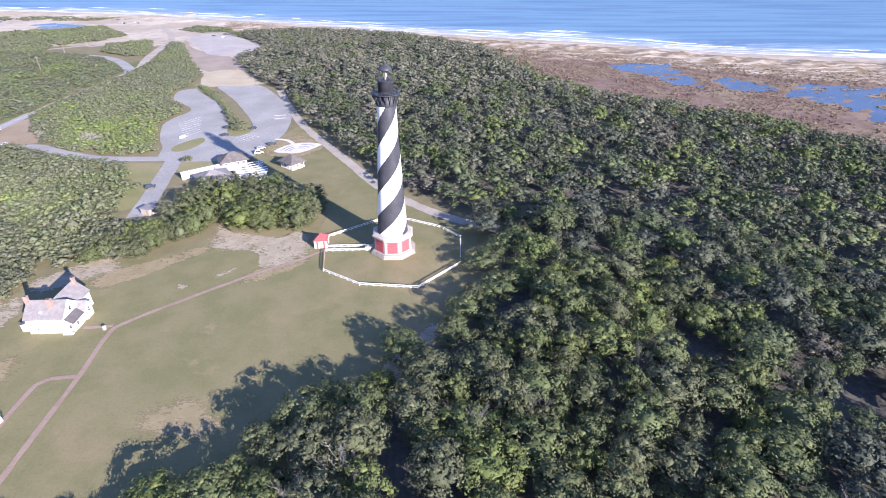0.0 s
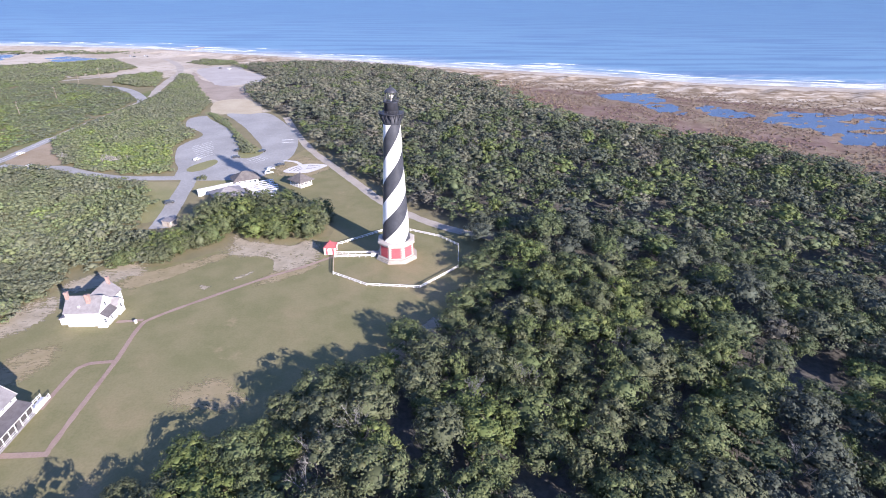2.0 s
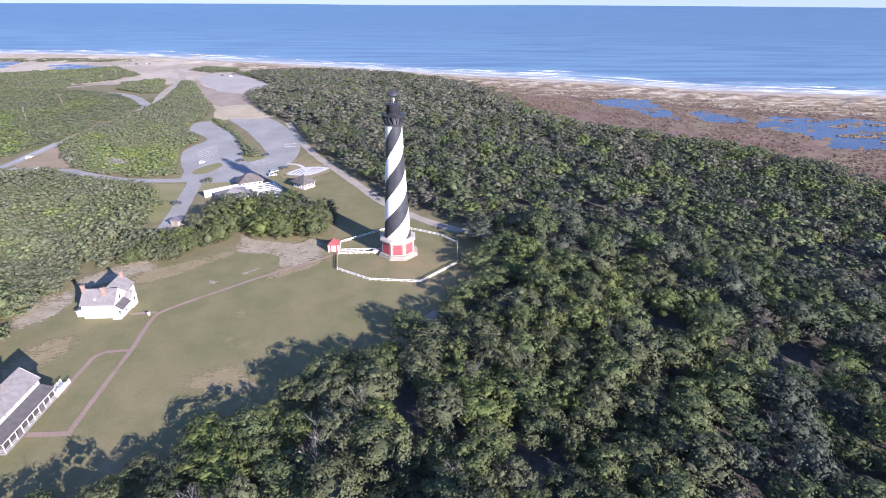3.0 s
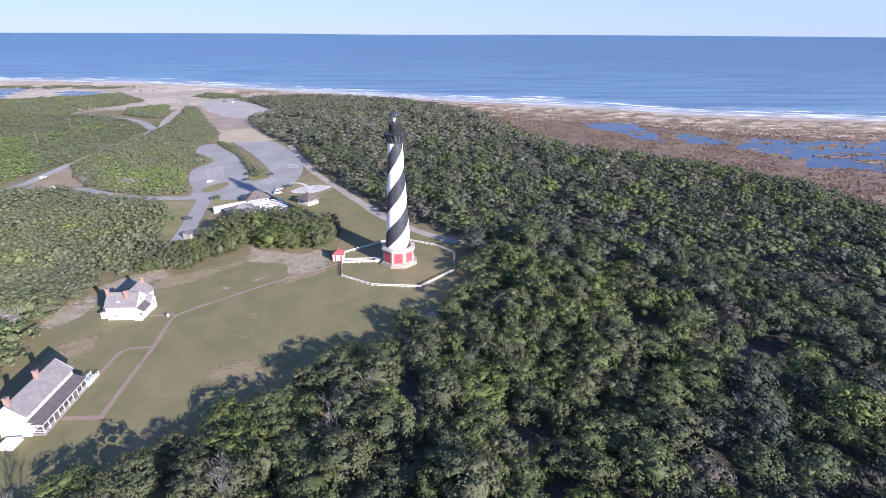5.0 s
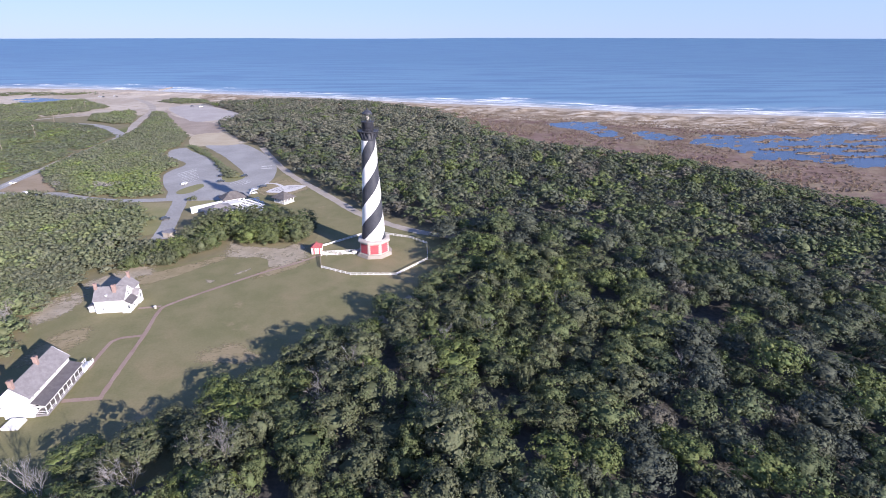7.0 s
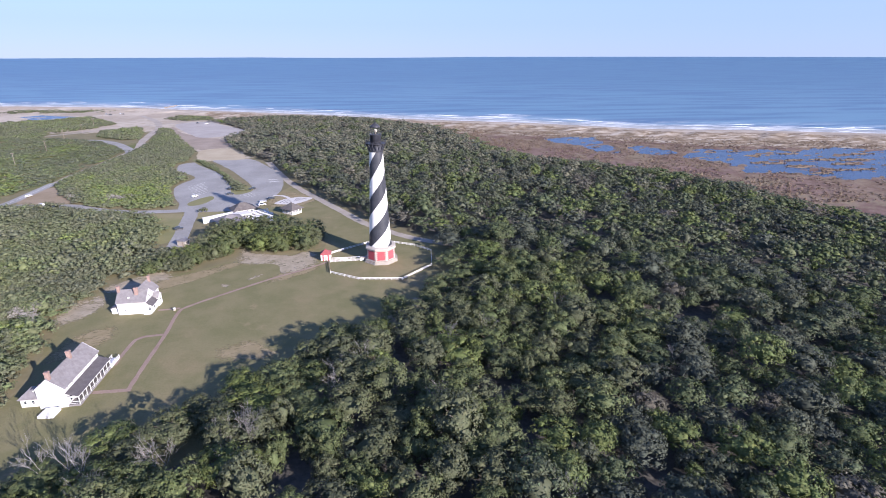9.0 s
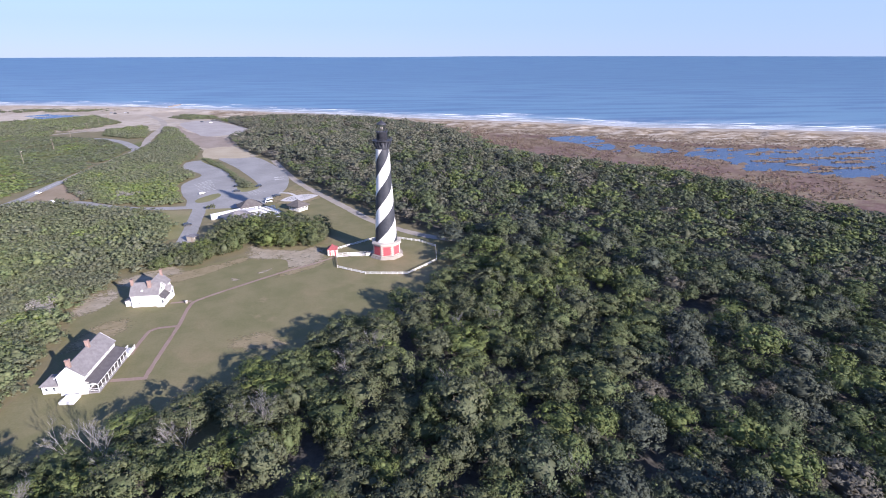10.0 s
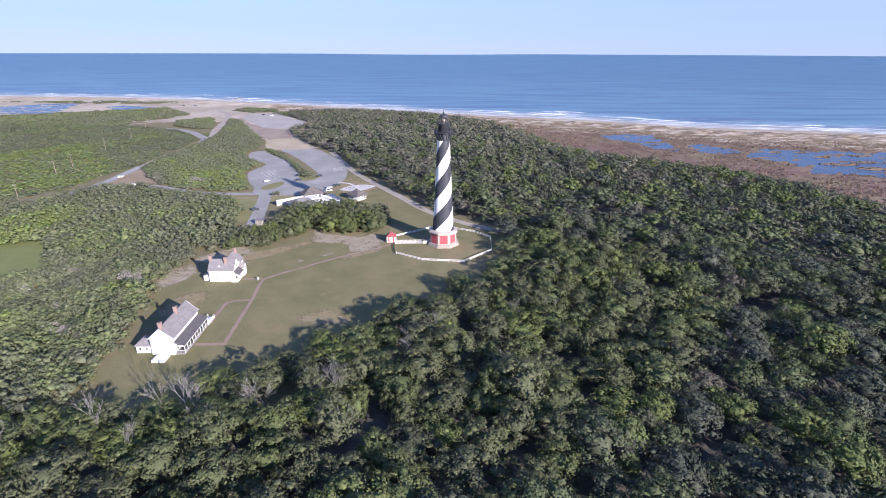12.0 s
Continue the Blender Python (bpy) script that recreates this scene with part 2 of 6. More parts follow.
# Grey thicket tones, also lifted to carry distance haze in the leaf colour.
HAZY_THICKET = ((0.115, 0.126, 0.092), (0.138, 0.146, 0.105), (0.150, 0.155, 0.112), (0.176, 0.172, 0.130))
SCRUB = ((0.143, 0.155, 0.102), (0.148, 0.169, 0.095), (0.156, 0.190, 0.087), (0.172, 0.220, 0.071))
NEAR = ((0.079, 0.093, 0.073), (0.099, 0.112, 0.077), (0.099, 0.125, 0.064), (0.123, 0.156, 0.056))
# Warmer edge-oak tones than NEAR, paled to stand in for frontal sun.
EDGE_LIT = ((0.093, 0.106, 0.067), (0.114, 0.126, 0.070), (0.114, 0.139, 0.061), (0.134, 0.164, 0.055))
M_LEAF = leaf_material("sun_lifted_evergreen_leaves", "object", *EDGE_LIT, vary=0.10)
M_LEAF_F = leaf_material("forest_leaves", "attr", *NEAR, vary=0.10)
M_LEAF_OLD = leaf_material("hazed_coastal_thicket_leaves", "attr", *HAZY_THICKET, vary=0.18)
M_LEAF_S = leaf_material("scrub_leaves", "attr", *SCRUB, vary=0.05)
M_TUSSOCK = leaf_material("marsh_tussock", "attr", (0.175, 0.125, 0.095), (0.235, 0.178, 0.132), (0.255, 0.203, 0.14), vary=0.16)
M_REED = two_tone("tan_reed_bed", (0.24, 0.165, 0.105), (0.33, 0.24, 0.15), 0.12, 0.95, fine=1.2, bump=0.5, dist=0.1)


def sea_material():
    k = Mat("sea_water", 0.45, 0, 0.25)
    pos = k.geo_pos()
    d = k.attr("off")                      # metres out from the waterline
    swell = k.noise(0.008, 5, 0.6, pos, (0.5, 3.6, 1, radians(22)))
    chop = k.noise(0.25, 4, 0.65, pos, (0.6, 1.6, 1, radians(22)))
    # Inshore paleness stands in for sun sparkle, the seaward lift for haze.
    deep = k.mix(k.ramp(d, 30, 1500), (0.134, 0.248, 0.35), (0.092, 0.19, 0.288))
    # Dark swell streaks: shaded wave faces painted into the water colour.
    deep = k.mix(k.math("MULTIPLY", k.ramp(swell, 0.44, 0.60), 0.78), deep, (0.065, 0.135, 0.245))
    shallow = k.mix(k.ramp(d, -2, 45), (0.30, 0.31, 0.30), deep)
    rows = k.noise(0.018, 5, 0.7, pos, (0.35, 2.6, 1, radians(22)))
    foam_n = k.noise(0.10, 6, 0.75, pos, (0.35, 1.5, 1, radians(22)))
    near = k.math("MULTIPLY", k.ramp(d, 110, 20), 0.55)
    foam = k.math("MULTIPLY", k.ramp(k.math("ADD", k.math("MULTIPLY", rows, 0.5), k.math("MULTIPLY", foam_n, 0.5)), 0.46, 0.60), near)
    edge = k.math("MULTIPLY", k.ramp(d, 6, 2), k.ramp(foam_n, 0.44, 0.62))
    foam = k.math("MAXIMUM", foam, edge)
    k.color(k.mix(foam, shallow, (0.78, 0.80, 0.81)))
    k.put(k.b.inputs["Roughness"], k.ramp(foam, 0, 1, 0.45, 0.9))
    k.bump(k.math("ADD", swell, k.math("MULTIPLY", chop, 0.25)), 0.5, 1.2)
    return k.m


M_SEA = sea_material()
M_FOAM = two_tone("surf_foam", (0.58, 0.62, 0.66), (0.74, 0.76, 0.78), 0.1, 0.9, fine=1.0, bump=0.4, dist=0.1)


def pond_material():
    k = Mat("still_pond_water", 0.25, 0, 0.3)
    k.color(k.mix(k.ramp(k.noise(0.03, 4), 0.4, 0.6), (0.022, 0.045, 0.105), (0.035, 0.065, 0.14)))
    k.bump(k.noise(1.2, 3), 0.12, 0.1)
    return k.m


M_POND = pond_material()


# ---- helpers for meshes ----
def mesh_object(name, bm, material, smooth=False):
    me = bpy.data.meshes.new(name)
    bm.normal_update()
    bm.to_mesh(me)
    bm.free()
    me.materials.append(material)
    if smooth:
        me.shade_smooth()
    return new(name, me)


def part(name, bm, material, parent, label="", smooth=False):
    ob = mesh_object(name, bm, material, smooth)
    ob.parent = parent
    if label:
        tagged(ob, label)
    return ob


def thing(name, m, label, category, group="", kind=""):
    ob = new(name)
    ob.empty_display_size = 0.5
    ob.matrix_world = m
    return tagged(ob, label, category, group, kind)


def box(x0, x1, y0, y1, z0, z1, bevel=0.0, bm=None):
    bm = bm or bmesh.new()
    r = bmesh.ops.create_cube(bm, size=1.0)
    bmesh.ops.transform(bm, matrix=Matrix.Translation(((x0 + x1) / 2, (y0 + y1) / 2, (z0 + z1) / 2)) @ Matrix.Diagonal((x1 - x0, y1 - y0, z1 - z0, 1)), verts=r["verts"])
    if bevel:
        edges = list({e for v in r["verts"] for e in v.link_edges})
        bmesh.ops.bevel(bm, geom=edges, offset=bevel, segments=1, affect="EDGES")
    return bm


def beam(a, b, w, h=None, bm=None):
    """A square bar from a to b."""
    bm = bm or bmesh.new()
    a, b = Vector(a), Vector(b)
    r = bmesh.ops.create_cube(bm, size=1.0)
    turn = (b - a).to_track_quat("X", "Z").to_matrix().to_4x4()
    bmesh.ops.transform(bm, matrix=Matrix.Translation((a + b) / 2) @ turn @ Matrix.Diagonal(((b - a).length, w, h or w, 1)), verts=r["verts"])
    return bm


def lathe(profile, n=32, z0=0.0, a0=0.0, bm=None):
    """Rings of (radius, height) joined into a closed body."""
    bm = bm or bmesh.new()
    rings = []
    for r, z in profile:
        rings.append([bm.verts.new((r * math.cos(a0 + 2 * math.pi * i / n), r * math.sin(a0 + 2 * math.pi * i / n), z + z0)) for i in range(n)])
    for lo, hi in zip(rings, rings[1:]):
        for i in range(n):
            bm.faces.new((lo[i], lo[(i + 1) % n], hi[(i + 1) % n], hi[i]))
    bm.faces.new(rings[0][::-1])
    bm.faces.new(rings[-1])
    return bm


def prism(points, z0, z1, bm=None):
    """A plan outline raised from z0 to z1."""
    bm = bm or bmesh.new()
    lo = [bm.verts.new((x, y, z0)) for x, y in points]
    hi = [bm.verts.new((x, y, z1)) for x, y in points]
    n = len(points)
    bm.faces.new(lo[::-1])
    bm.faces.new(hi)
    for i in range(n):
        bm.faces.new((lo[i], lo[(i + 1) % n], hi[(i + 1) % n], hi[i]))
    return bm


def rounded(points, steps=6, closed=True):
    """A smooth line through the points (Catmull-Rom)."""
    p, out = [Vector(q).to_2d() for q in points], []
    n = len(p)
    for i in range(n if closed else n - 1):
        if closed:
            a, b, c, d = p[i - 1], p[i], p[(i + 1) % n], p[(i + 2) % n]
        else:
            a, b, c, d = p[max(i - 1, 0)], p[i], p[i + 1], p[min(i + 2, n - 1)]
        for s in range(steps):
            t = s / steps
            out.append(0.5 * (2 * b + (c - a) * t + (2 * a - 5 * b + 4 * c - d) * t * t + (3 * b - a - 3 * c + d) * t**3))
    if not closed:
        out.append(p[-1])
    return out


def sheet(name, points, z, material, label, category, rough=0.6, steps=6):
    """A flat piece of ground with an uneven rim."""
    bm = bmesh.new()
    verts = []
    for q in rounded(points, steps):
        w = noise.noise_vector(Vector((q.x * 0.15, q.y * 0.15, 3.0))) * rough
        verts.append(bm.verts.new((q.x + w.x, q.y + w.y, z)))
    f = bm.faces.new(verts)
    f.normal_update()
    if f.normal.z < 0:
        f.normal_flip()
    bmesh.ops.triangulate(bm, faces=[f])
    return tagged(mesh_object(name, bm, material), label, category, kind="structure")


def soft_sheet(name, points, z, material, label, category, core=0.55, rough=1.0):
    """A patch of ground whose rim fades into its surroundings."""
    line = rounded(points, 5)
    c = sum(line, Vector((0, 0))) / len(line)
    bm = bmesh.new()
    rim = bm.verts.layers.float.new("rim")
    outer, inner = [], []
    for q in line:
        w = noise.noise_vector(Vector((q.x * 0.2, q.y * 0.2, 3.0))) * rough
        outer.append(bm.verts.new((q.x + w.x, q.y + w.y, z)))
        p = c + (q - c) * core
        inner.append(bm.verts.new((p.x, p.y, z)))
    for v in inner:
        v[rim] = 1.0
    n = len(line)
    for i in range(n):
        bm.faces.new((outer[i], outer[(i + 1) % n], inner[(i + 1) % n], inner[i]))
    f = bm.faces.new(inner)
    bmesh.ops.triangulate(bm, faces=[f])
    bm.normal_update()
    for f in bm.faces:
        if f.normal.z < 0:
            f.normal_flip()
    return tagged(mesh_object(name, bm, material), label, category, kind="structure")


def strip(name, points, width, z, material, label, category, rough=0.25, steps=8):
    """A path or road of one width along a line."""
    line = rounded(points, steps, closed=False)
    bm = bmesh.new()
    rows = []
    for i, q in enumerate(line):
        d = (line[min(i + 1, len(line) - 1)] - line[max(i - 1, 0)]).normalized()
        side = Vector((-d.y, d.x))
        w = width / 2 + rough * noise.noise(Vector((q.x * 0.3, q.y * 0.3, 7)))
        rows.append([bm.verts.new((*(q + side * w), z)), bm.verts.new((*(q - side * w), z))])
    for (a, b), (c, d) in zip(rows, rows[1:]):
        bm.faces.new((b, d, c, a))
    return tagged(mesh_object(name, bm, material), label, category, kind="structure")


def inside(poly, x, y):
    """Which of the points lie in the outline."""
    p = np.asarray(poly, float)
    hit = np.zeros(len(x), bool)
    for (ax, ay), (bx, by) in zip(p, np.roll(p, -1, 0)):
        cross = (ay > y) != (by > y)
        hit ^= cross & (x < (bx - ax) * (y - ay) / (by - ay + 1e-12) + ax)
    return hit


def edge_distance(poly, x, y, closed=True):
    p = np.asarray(poly, float)
    q = np.roll(p, -1, 0) if closed else p[1:]
    p = p if closed else p[:-1]
    best = np.full(len(x), 1e9)
    for (ax, ay), (bx, by) in zip(p, q):
        dx, dy = bx - ax, by - ay
        t = np.clip(((x - ax) * dx + (y - ay) * dy) / (dx * dx + dy * dy), 0, 1)
        best = np.minimum(best, np.hypot(x - ax - t * dx, y - ay - t * dy))
    return best


def wobble(x, y, scale, seed=0.0):
    """Smooth unevenness made of a few waves."""
    s = scale
    return (np.sin(x * s + 1.3 + seed) * np.cos(y * s * 1.17 - seed) + 0.6 * np.sin(x * s * 2.3 - y * s * 1.9 + seed * 2) + 0.4 * np.cos(x * s * 4.1 + y * s * 3.7 + seed)) / 2


# ---- ground, sea and ponds ----
SHORE_X = [-5000, -2500, -850, -640, -525, -414, -292, -191, -95, 0, 73, 149, 220, 280, 336, 397, 458, 546, 2500, 5000]
SHORE_Y = [1500, 1180, 885, 860, 832, 797, 735, 688, 640, 588, 547, 516, 484, 447, 412, 394, 379, 347, -400, -1400]
FOREST_EDGE = [(-223, 545), (-150, 585), (-80, 572), (-6, 541), (65, 459), (90, 385), (104, 292), (118, 234), (133, 202), (169, 175), (200, 149), (226, 122), (244, 92), (252, 54), (270, 20), (330, -80), (420, -240)]
POND_A = [(188, 324), (191, 336), (217, 338), (246, 334), (240, 296), (238, 260), (230, 238), (214, 248), (209, 286), (192, 306)]
POND_B = [(284, 213), (317, 245), (343, 240), (360, 228), (383, 236), (400, 218), (424, 232), (460, 232), (520, 196), (450, 120), (380, 108), (350, 108), (336, 128), (322, 140), (295, 142), (297, 160), (303, 183), (285, 198)]
POND_C = [(-528, 650), (-508, 676), (-440, 640), (-436, 588), (-480, 602)]
POND_D = [(-760, 600), (-640, 712), (-600, 716), (-550, 560), (-640, 550)]
POND_E = [(254, 264), (270, 274), (277, 260), (286, 241), (282, 226), (259, 226), (250, 237)]


FOREST = [(-220, -160), (-175, -140), (-130, -134), (-112, -129), (-95, -126), (-82, -121), (-73, -119), (-59, -113), (-50, -105), (-42, -98.5), (-34.5, -94), (-27, -86), (-21, -78), (-15.5, -71), (-9, -73), (-4, -70), (0, -64), (4, -57), (11, -50), (17, -46), (22, -40), (25.5, -29), (27.5, -17), (33, -3), (31, 18), (14, 34), (-2, 54), (-18, 84), (-34, 116), (-48, 142), (-64, 180), (-92, 240), (-112, 268), (-138, 314), (-160, 368), (-148, 438), (-190, 505)] + FOREST_EDGE + [(420, -280), (-220, -280)]


def shore_off(x, y):
    return (y - np.interp(x, SHORE_X, SHORE_Y)) * 0.925


def axis(lo, hi, step, out_lo, out_hi):
    mid = np.arange(lo, hi + step, step)
    left = lo - np.cumsum(np.geomspace(step * 2, 600, 14))
    right = hi + np.cumsum(np.geomspace(step * 2, 600, 14))
    left, right = left[left > out_lo], right[right < out_hi]
    return np.concatenate([[out_lo], left[::-1], mid, right, [out_hi]])


def grid_mesh(name, xs, ys, height, material, attributes=(), keep=None):
    gx, gy = np.meshgrid(xs, ys)
    x, y = gx.ravel(), gy.ravel()
    co = np.stack([x, y, height(x, y)], 1)
    w, h = len(xs), len(ys)
    i = (np.arange(h - 1)[:, None] * w + np.arange(w - 1)[None]).ravel()
    faces = np.stack([i, i + 1, i + 1 + w, i + w], 1)
    if keep is not None:
        faces = faces[keep(x, y)[faces].any(1)]
    me = bpy.data.meshes.new(name)
    me.from_pydata(co, [], faces)
    for key, values in attributes:
        a = me.attributes.new(key, "FLOAT", "POINT")
        a.data.foreach_set("value", values(x, y).astype(np.float32))
    me.materials.append(material)
    me.shade_smooth()
    return new(name, me)


def in_pond(x, y):
    deep = np.zeros(len(x))
    for p in (POND_A, POND_B, POND_C, POND_D, POND_E):
        s = np.where(inside(p, x, y), 1, -1) * edge_distance(p, x, y)
        deep = np.maximum(deep, np.clip((s + 6) / 10, 0, 1))
    return deep


def marsh_amount(x, y):
    edge = FOREST_EDGE[3:]
    region = edge + [(900, -300), (900, 150), (-6, 640)]
    s = np.where(inside(region, x, y), 1, -1) * edge_distance(edge, x, y, closed=False)
    return np.clip(0.5 + s / 16, 0, 1)


def ground_height(x, y):
    off = shore_off(x, y)
    z = np.zeros(len(x))
    dune = np.exp(-((off + 62) / 26) ** 2) * (1.6 + 1.5 * wobble(x, y, 0.06) + 1.0 * wobble(x, y, 0.17, 2.0))
    z += np.maximum(dune, 0)
    z += np.where(off > -30, -1.1 * np.clip((off + 30) / 30, 0, 6), 0)
    m = marsh_amount(x, y) * (off < -70)
    z += m * 0.25 * (wobble(x, y, 0.21, 1.0) - 0.2)
    pd = in_pond(x, y)
    z += pd * (-0.5 + 0.8 * np.maximum(wobble(x * 0.6, y * 1.8, 0.085, 4.0) - 0.14, 0) + 0.7 * np.maximum(wobble(x, y * 1.7, 0.27, 0.5) - 0.05, 0))
    return z


SAND_AREAS = [
    [(-300, 640), (-420, 700), (-520, 720), (-700, 740), (-760, 690), (-560, 640), (-430, 640), (-375, 600), (-320, 560), (-262, 470), (-238, 420), (-205, 340), (-170, 300), (-150, 300), (-110, 252), (-130, 300), (-150, 330), (-165, 372), (-150, 440), (-190, 505), (-230, 570)],
    [(-640, 520), (-520, 560), (-420, 560), (-420, 545), (-520, 530), (-640, 490)],
]


def sand_amount(x, y):
    off = shore_off(x, y)
    s = np.clip((off + 58) / 18, 0, 1)
    s = np.maximum(s, 0.46 * np.exp(-((off + 75) / 22) ** 2))
    for p in SAND_AREAS:
        d = np.where(inside(p, x, y), 1, -1) * edge_distance(p, x, y)
        s = np.maximum(s, np.clip(0.5 + d / 40, 0, 0.6))
    return np.maximum(s, 0.62 * np.clip((y - 425) / 40, 0, 1) * np.clip((-225 - x) / 40, 0, 1))


def dune_amount(x, y):
    off = shore_off(x, y)
    return np.clip((off + 190) / 110, 0, 0.72)


def grassy_amount(x, y):
    return np.clip((-190 - x) / 60, 0, 1) * np.clip((y + 60) / 60, 0, 1) * (0.5 + 0.45 * wobble(x, y, 0.02)) * np.clip((455 - y) / 40, 0, 1)


def woods_amount(x, y):
    s = np.where(inside(FOREST, x, y), 1, -1) * edge_distance(FOREST, x, y)
    return np.clip((s - 1) / 6, 0, 1)


def wet_amount(x, y):
    off = shore_off(x, y)
    return np.clip((off + 14) / 10, 0, 1) * 0.8


gx = axis(-900, 640, 5.0, -4800, 4800)
gy = axis(-330, 930, 5.0, -4800, 4800)
ground = grid_mesh("ground", gx, gy, ground_height, M_GROUND,
                   [("sand", sand_amount), ("marsh", marsh_amount), ("dune", dune_amount), ("grassy", grassy_amount), ("wet", wet_amount), ("woods", woods_amount)],
                   keep=lambda x, y: shore_off(x, y) < 120)
tagged(ground, "sandy coastal ground with scrub soil, marsh and dunes", "ground", kind="structure")


def sea_height(x, y):
    far = np.hypot(x, y)
    return -0.55 + 62 * np.clip((far - 2600) / 2150, 0, 1) ** 2.2


sea = grid_mesh("sea", np.concatenate([np.arange(-4700, -900, 100.0), np.arange(-900, 700, 10.0), np.arange(700, 4701, 100.0)]),
                np.concatenate([np.arange(-2500, 200, 100.0), np.arange(200, 1000, 10.0), np.arange(1000, 4701, 60.0)]), sea_height, M_SEA,
                [("off", shore_off)], keep=lambda x, y: (shore_off(x, y) > -12) & (np.hypot(x, y) < 4780))
tagged(sea, "blue ocean with low swell reaching the horizon", "sea", kind="structure")

for pts, label in ((POND_A, "shallow blue marsh pond among brown reeds"), (POND_B, "wide blue marsh pond with grassy islets"),
                   (POND_C, "small blue pond behind the dunes"), (POND_D, "blue pond on the sand flats"), (POND_E, "small blue pool in the marsh")):
    c = Vector((sum(p[0] for p in pts) / len(pts), sum(p[1] for p in pts) / len(pts)))
    grown = [tuple(c + (Vector(p) - c) * 1.07) for p in pts]
    sheet("pond", grown, -0.22, M_POND, label, "pond", 3.0)

ISLETS = [(340, 172, 13, 6), (352, 156, 16, 6), (343, 228, 9, 4), (346, 206, 10, 5), (385, 211, 13, 5), (367, 182, 13, 5), (350, 132, 12, 5), (395, 180, 15, 5), (367, 140, 14, 5), (328, 176, 8, 4), (400, 160, 18, 5), (391, 139, 16, 5), (424, 176, 20, 5), (440, 150, 18, 5), (222, 272, 7, 3), (318, 228, 8, 4), (450, 200, 18, 4)]
for ix, iy, rx, ry in ISLETS:
    rx, ry = rx * 0.8, ry * 0.75
    ring = [(ix + rx * math.cos(a) * (1 + 0.25 * math.sin(3 * a + ix)), iy + ry * math.sin(a) * (1 + 0.3 * math.sin(2 * a + iy))) for a in [2 * math.pi * k / 14 for k in range(14)]]
    sheet("reed_islet", ring, -0.12, M_REED, "tan reed islet in the marsh pond", "islet", 1.6)


# ---- lawn, roads and paths ----
LAWN = [(-103, -8), (-86, -7), (-73, 0), (-60, 10), (-44, 14), (-28, 16), (-30, 34), (-46, 50), (-62, 62), (-70, 84), (-72, 108), (-66, 128), (-60, 146), (-52, 136), (-38, 112), (-22, 76), (-6, 46), (14, 26), (30, 10), (36, -10), (24, -34), (10, -55), (0, -80), (-24, -100), (-46, -122), (-80, -134), (-106, -132), (-106, -112), (-104, -88), (-108, -70), (-113, -48), (-112, -26)]
lawn = sheet("lawn", LAWN, 0.05, M_LAWN, "mown olive-green lawn with dry patches", "lawn", 1.2)
sheet("verge", [(-118, 84), (-110, 87), (-98, 90), (-88, 92), (-78, 88), (-84, 76), (-100, 72), (-106, 78)], 0.05, M_VERGE, "dry grass verge beside the visitor building", "grass", 0.8)
sheet("verge", [(-150, 86), (-128, 86), (-116, 84), (-111, 72), (-107, 52), (-105, 36), (-111, 34), (-120, 58), (-128, 70)], 0.058, M_VERGE, "dry grass verge beside the road", "grass", 0.8)
sheet("road_triangle", [(-228, 166), (-232, 140), (-226, 123), (-210, 117), (-194, 119), (-198, 136), (-210, 152)], 0.05, M_FIELD, "brown grass triangle between the road arms", "grass", 0.5)
sheet("sand_field", [(-116, 253), (-129, 296), (-150, 318), (-168, 305), (-155, 256), (-136, 254)], 0.06, M_TAN, "tan mown grass field behind the car parks", "field", 1.5)
sheet("bare_soil", [(-168, 310), (-144, 326), (-158, 372), (-172, 384), (-192, 398), (-228, 440), (-258, 498), (-240, 440), (-205, 362)], 0.055, M_SOIL, "bare brown soil beside the far car park", "soil", 2.0)
MAIN_ROAD = [(-320, -20), (-280, 28), (-252, 57), (-243, 71), (-238, 90), (-232.5, 123), (-233, 150), (-234, 180)]
strip("road", MAIN_ROAD, 7.0, 0.08, M_ASPHALT, "grey asphalt road with worn edges", "road")
strip("sand_track", [(-234, 177), (-236, 211), (-234.5, 244), (-235, 275), (-235, 302)], 3.4, 0.07, M_SANDROAD, "narrow sandy track through the scrub", "track", 0.6)
strip("sand_track", [(-234, 330), (-248, 375), (-262, 440), (-272, 490), (-300, 560), (-350, 640)], 8.0, 0.07, M_SANDROAD, "sandy track running to the beach", "track", 1.2)
strip("sand_track", [(-392, 420), (-359, 447), (-341, 469), (-318, 491), (-298, 513), (-268, 540), (-230, 583), (-213, 611)], 6.0, 0.075, M_SANDROAD, "pale sandy track along the dunes", "track", 1.0)
strip("road", [(-226, 118), (-205, 113), (-190, 113), (-170, 102), (-150, 94), (-130, 92), (-112, 92)], 6.5, 0.085, M_ASPHALT, "grey asphalt entrance road", "road")
strip("road", [(-231, 302), (-240, 322), (-270, 364), (-303, 390), (-345, 397), (-372, 412), (-395, 420)], 9.0, 0.08, M_ASPHALT, "grey asphalt loop road in the dunes", "road")
strip("road", [(-111.5, 92), (-108.6, 78), (-106.3, 64), (-102.6, 44), (-100, 26)], 7.8, 0.09, M_ASPHALT, "grey asphalt drive beside the trees", "road")
LOT_A = [(-118, 90), (-124, 108), (-132, 124), (-141, 150), (-141, 164), (-137, 184), (-150, 202), (-160, 214), (-165, 238), (-152, 246), (-136, 226), (-124, 206), (-110, 172), (-102, 148), (-93, 132), (-83, 118), (-73, 102), (-77, 90), (-98, 87)]
sheet("car_park", LOT_A, 0.10, M_ASPHALT, "grey asphalt car park", "car park", 0.3, 8)
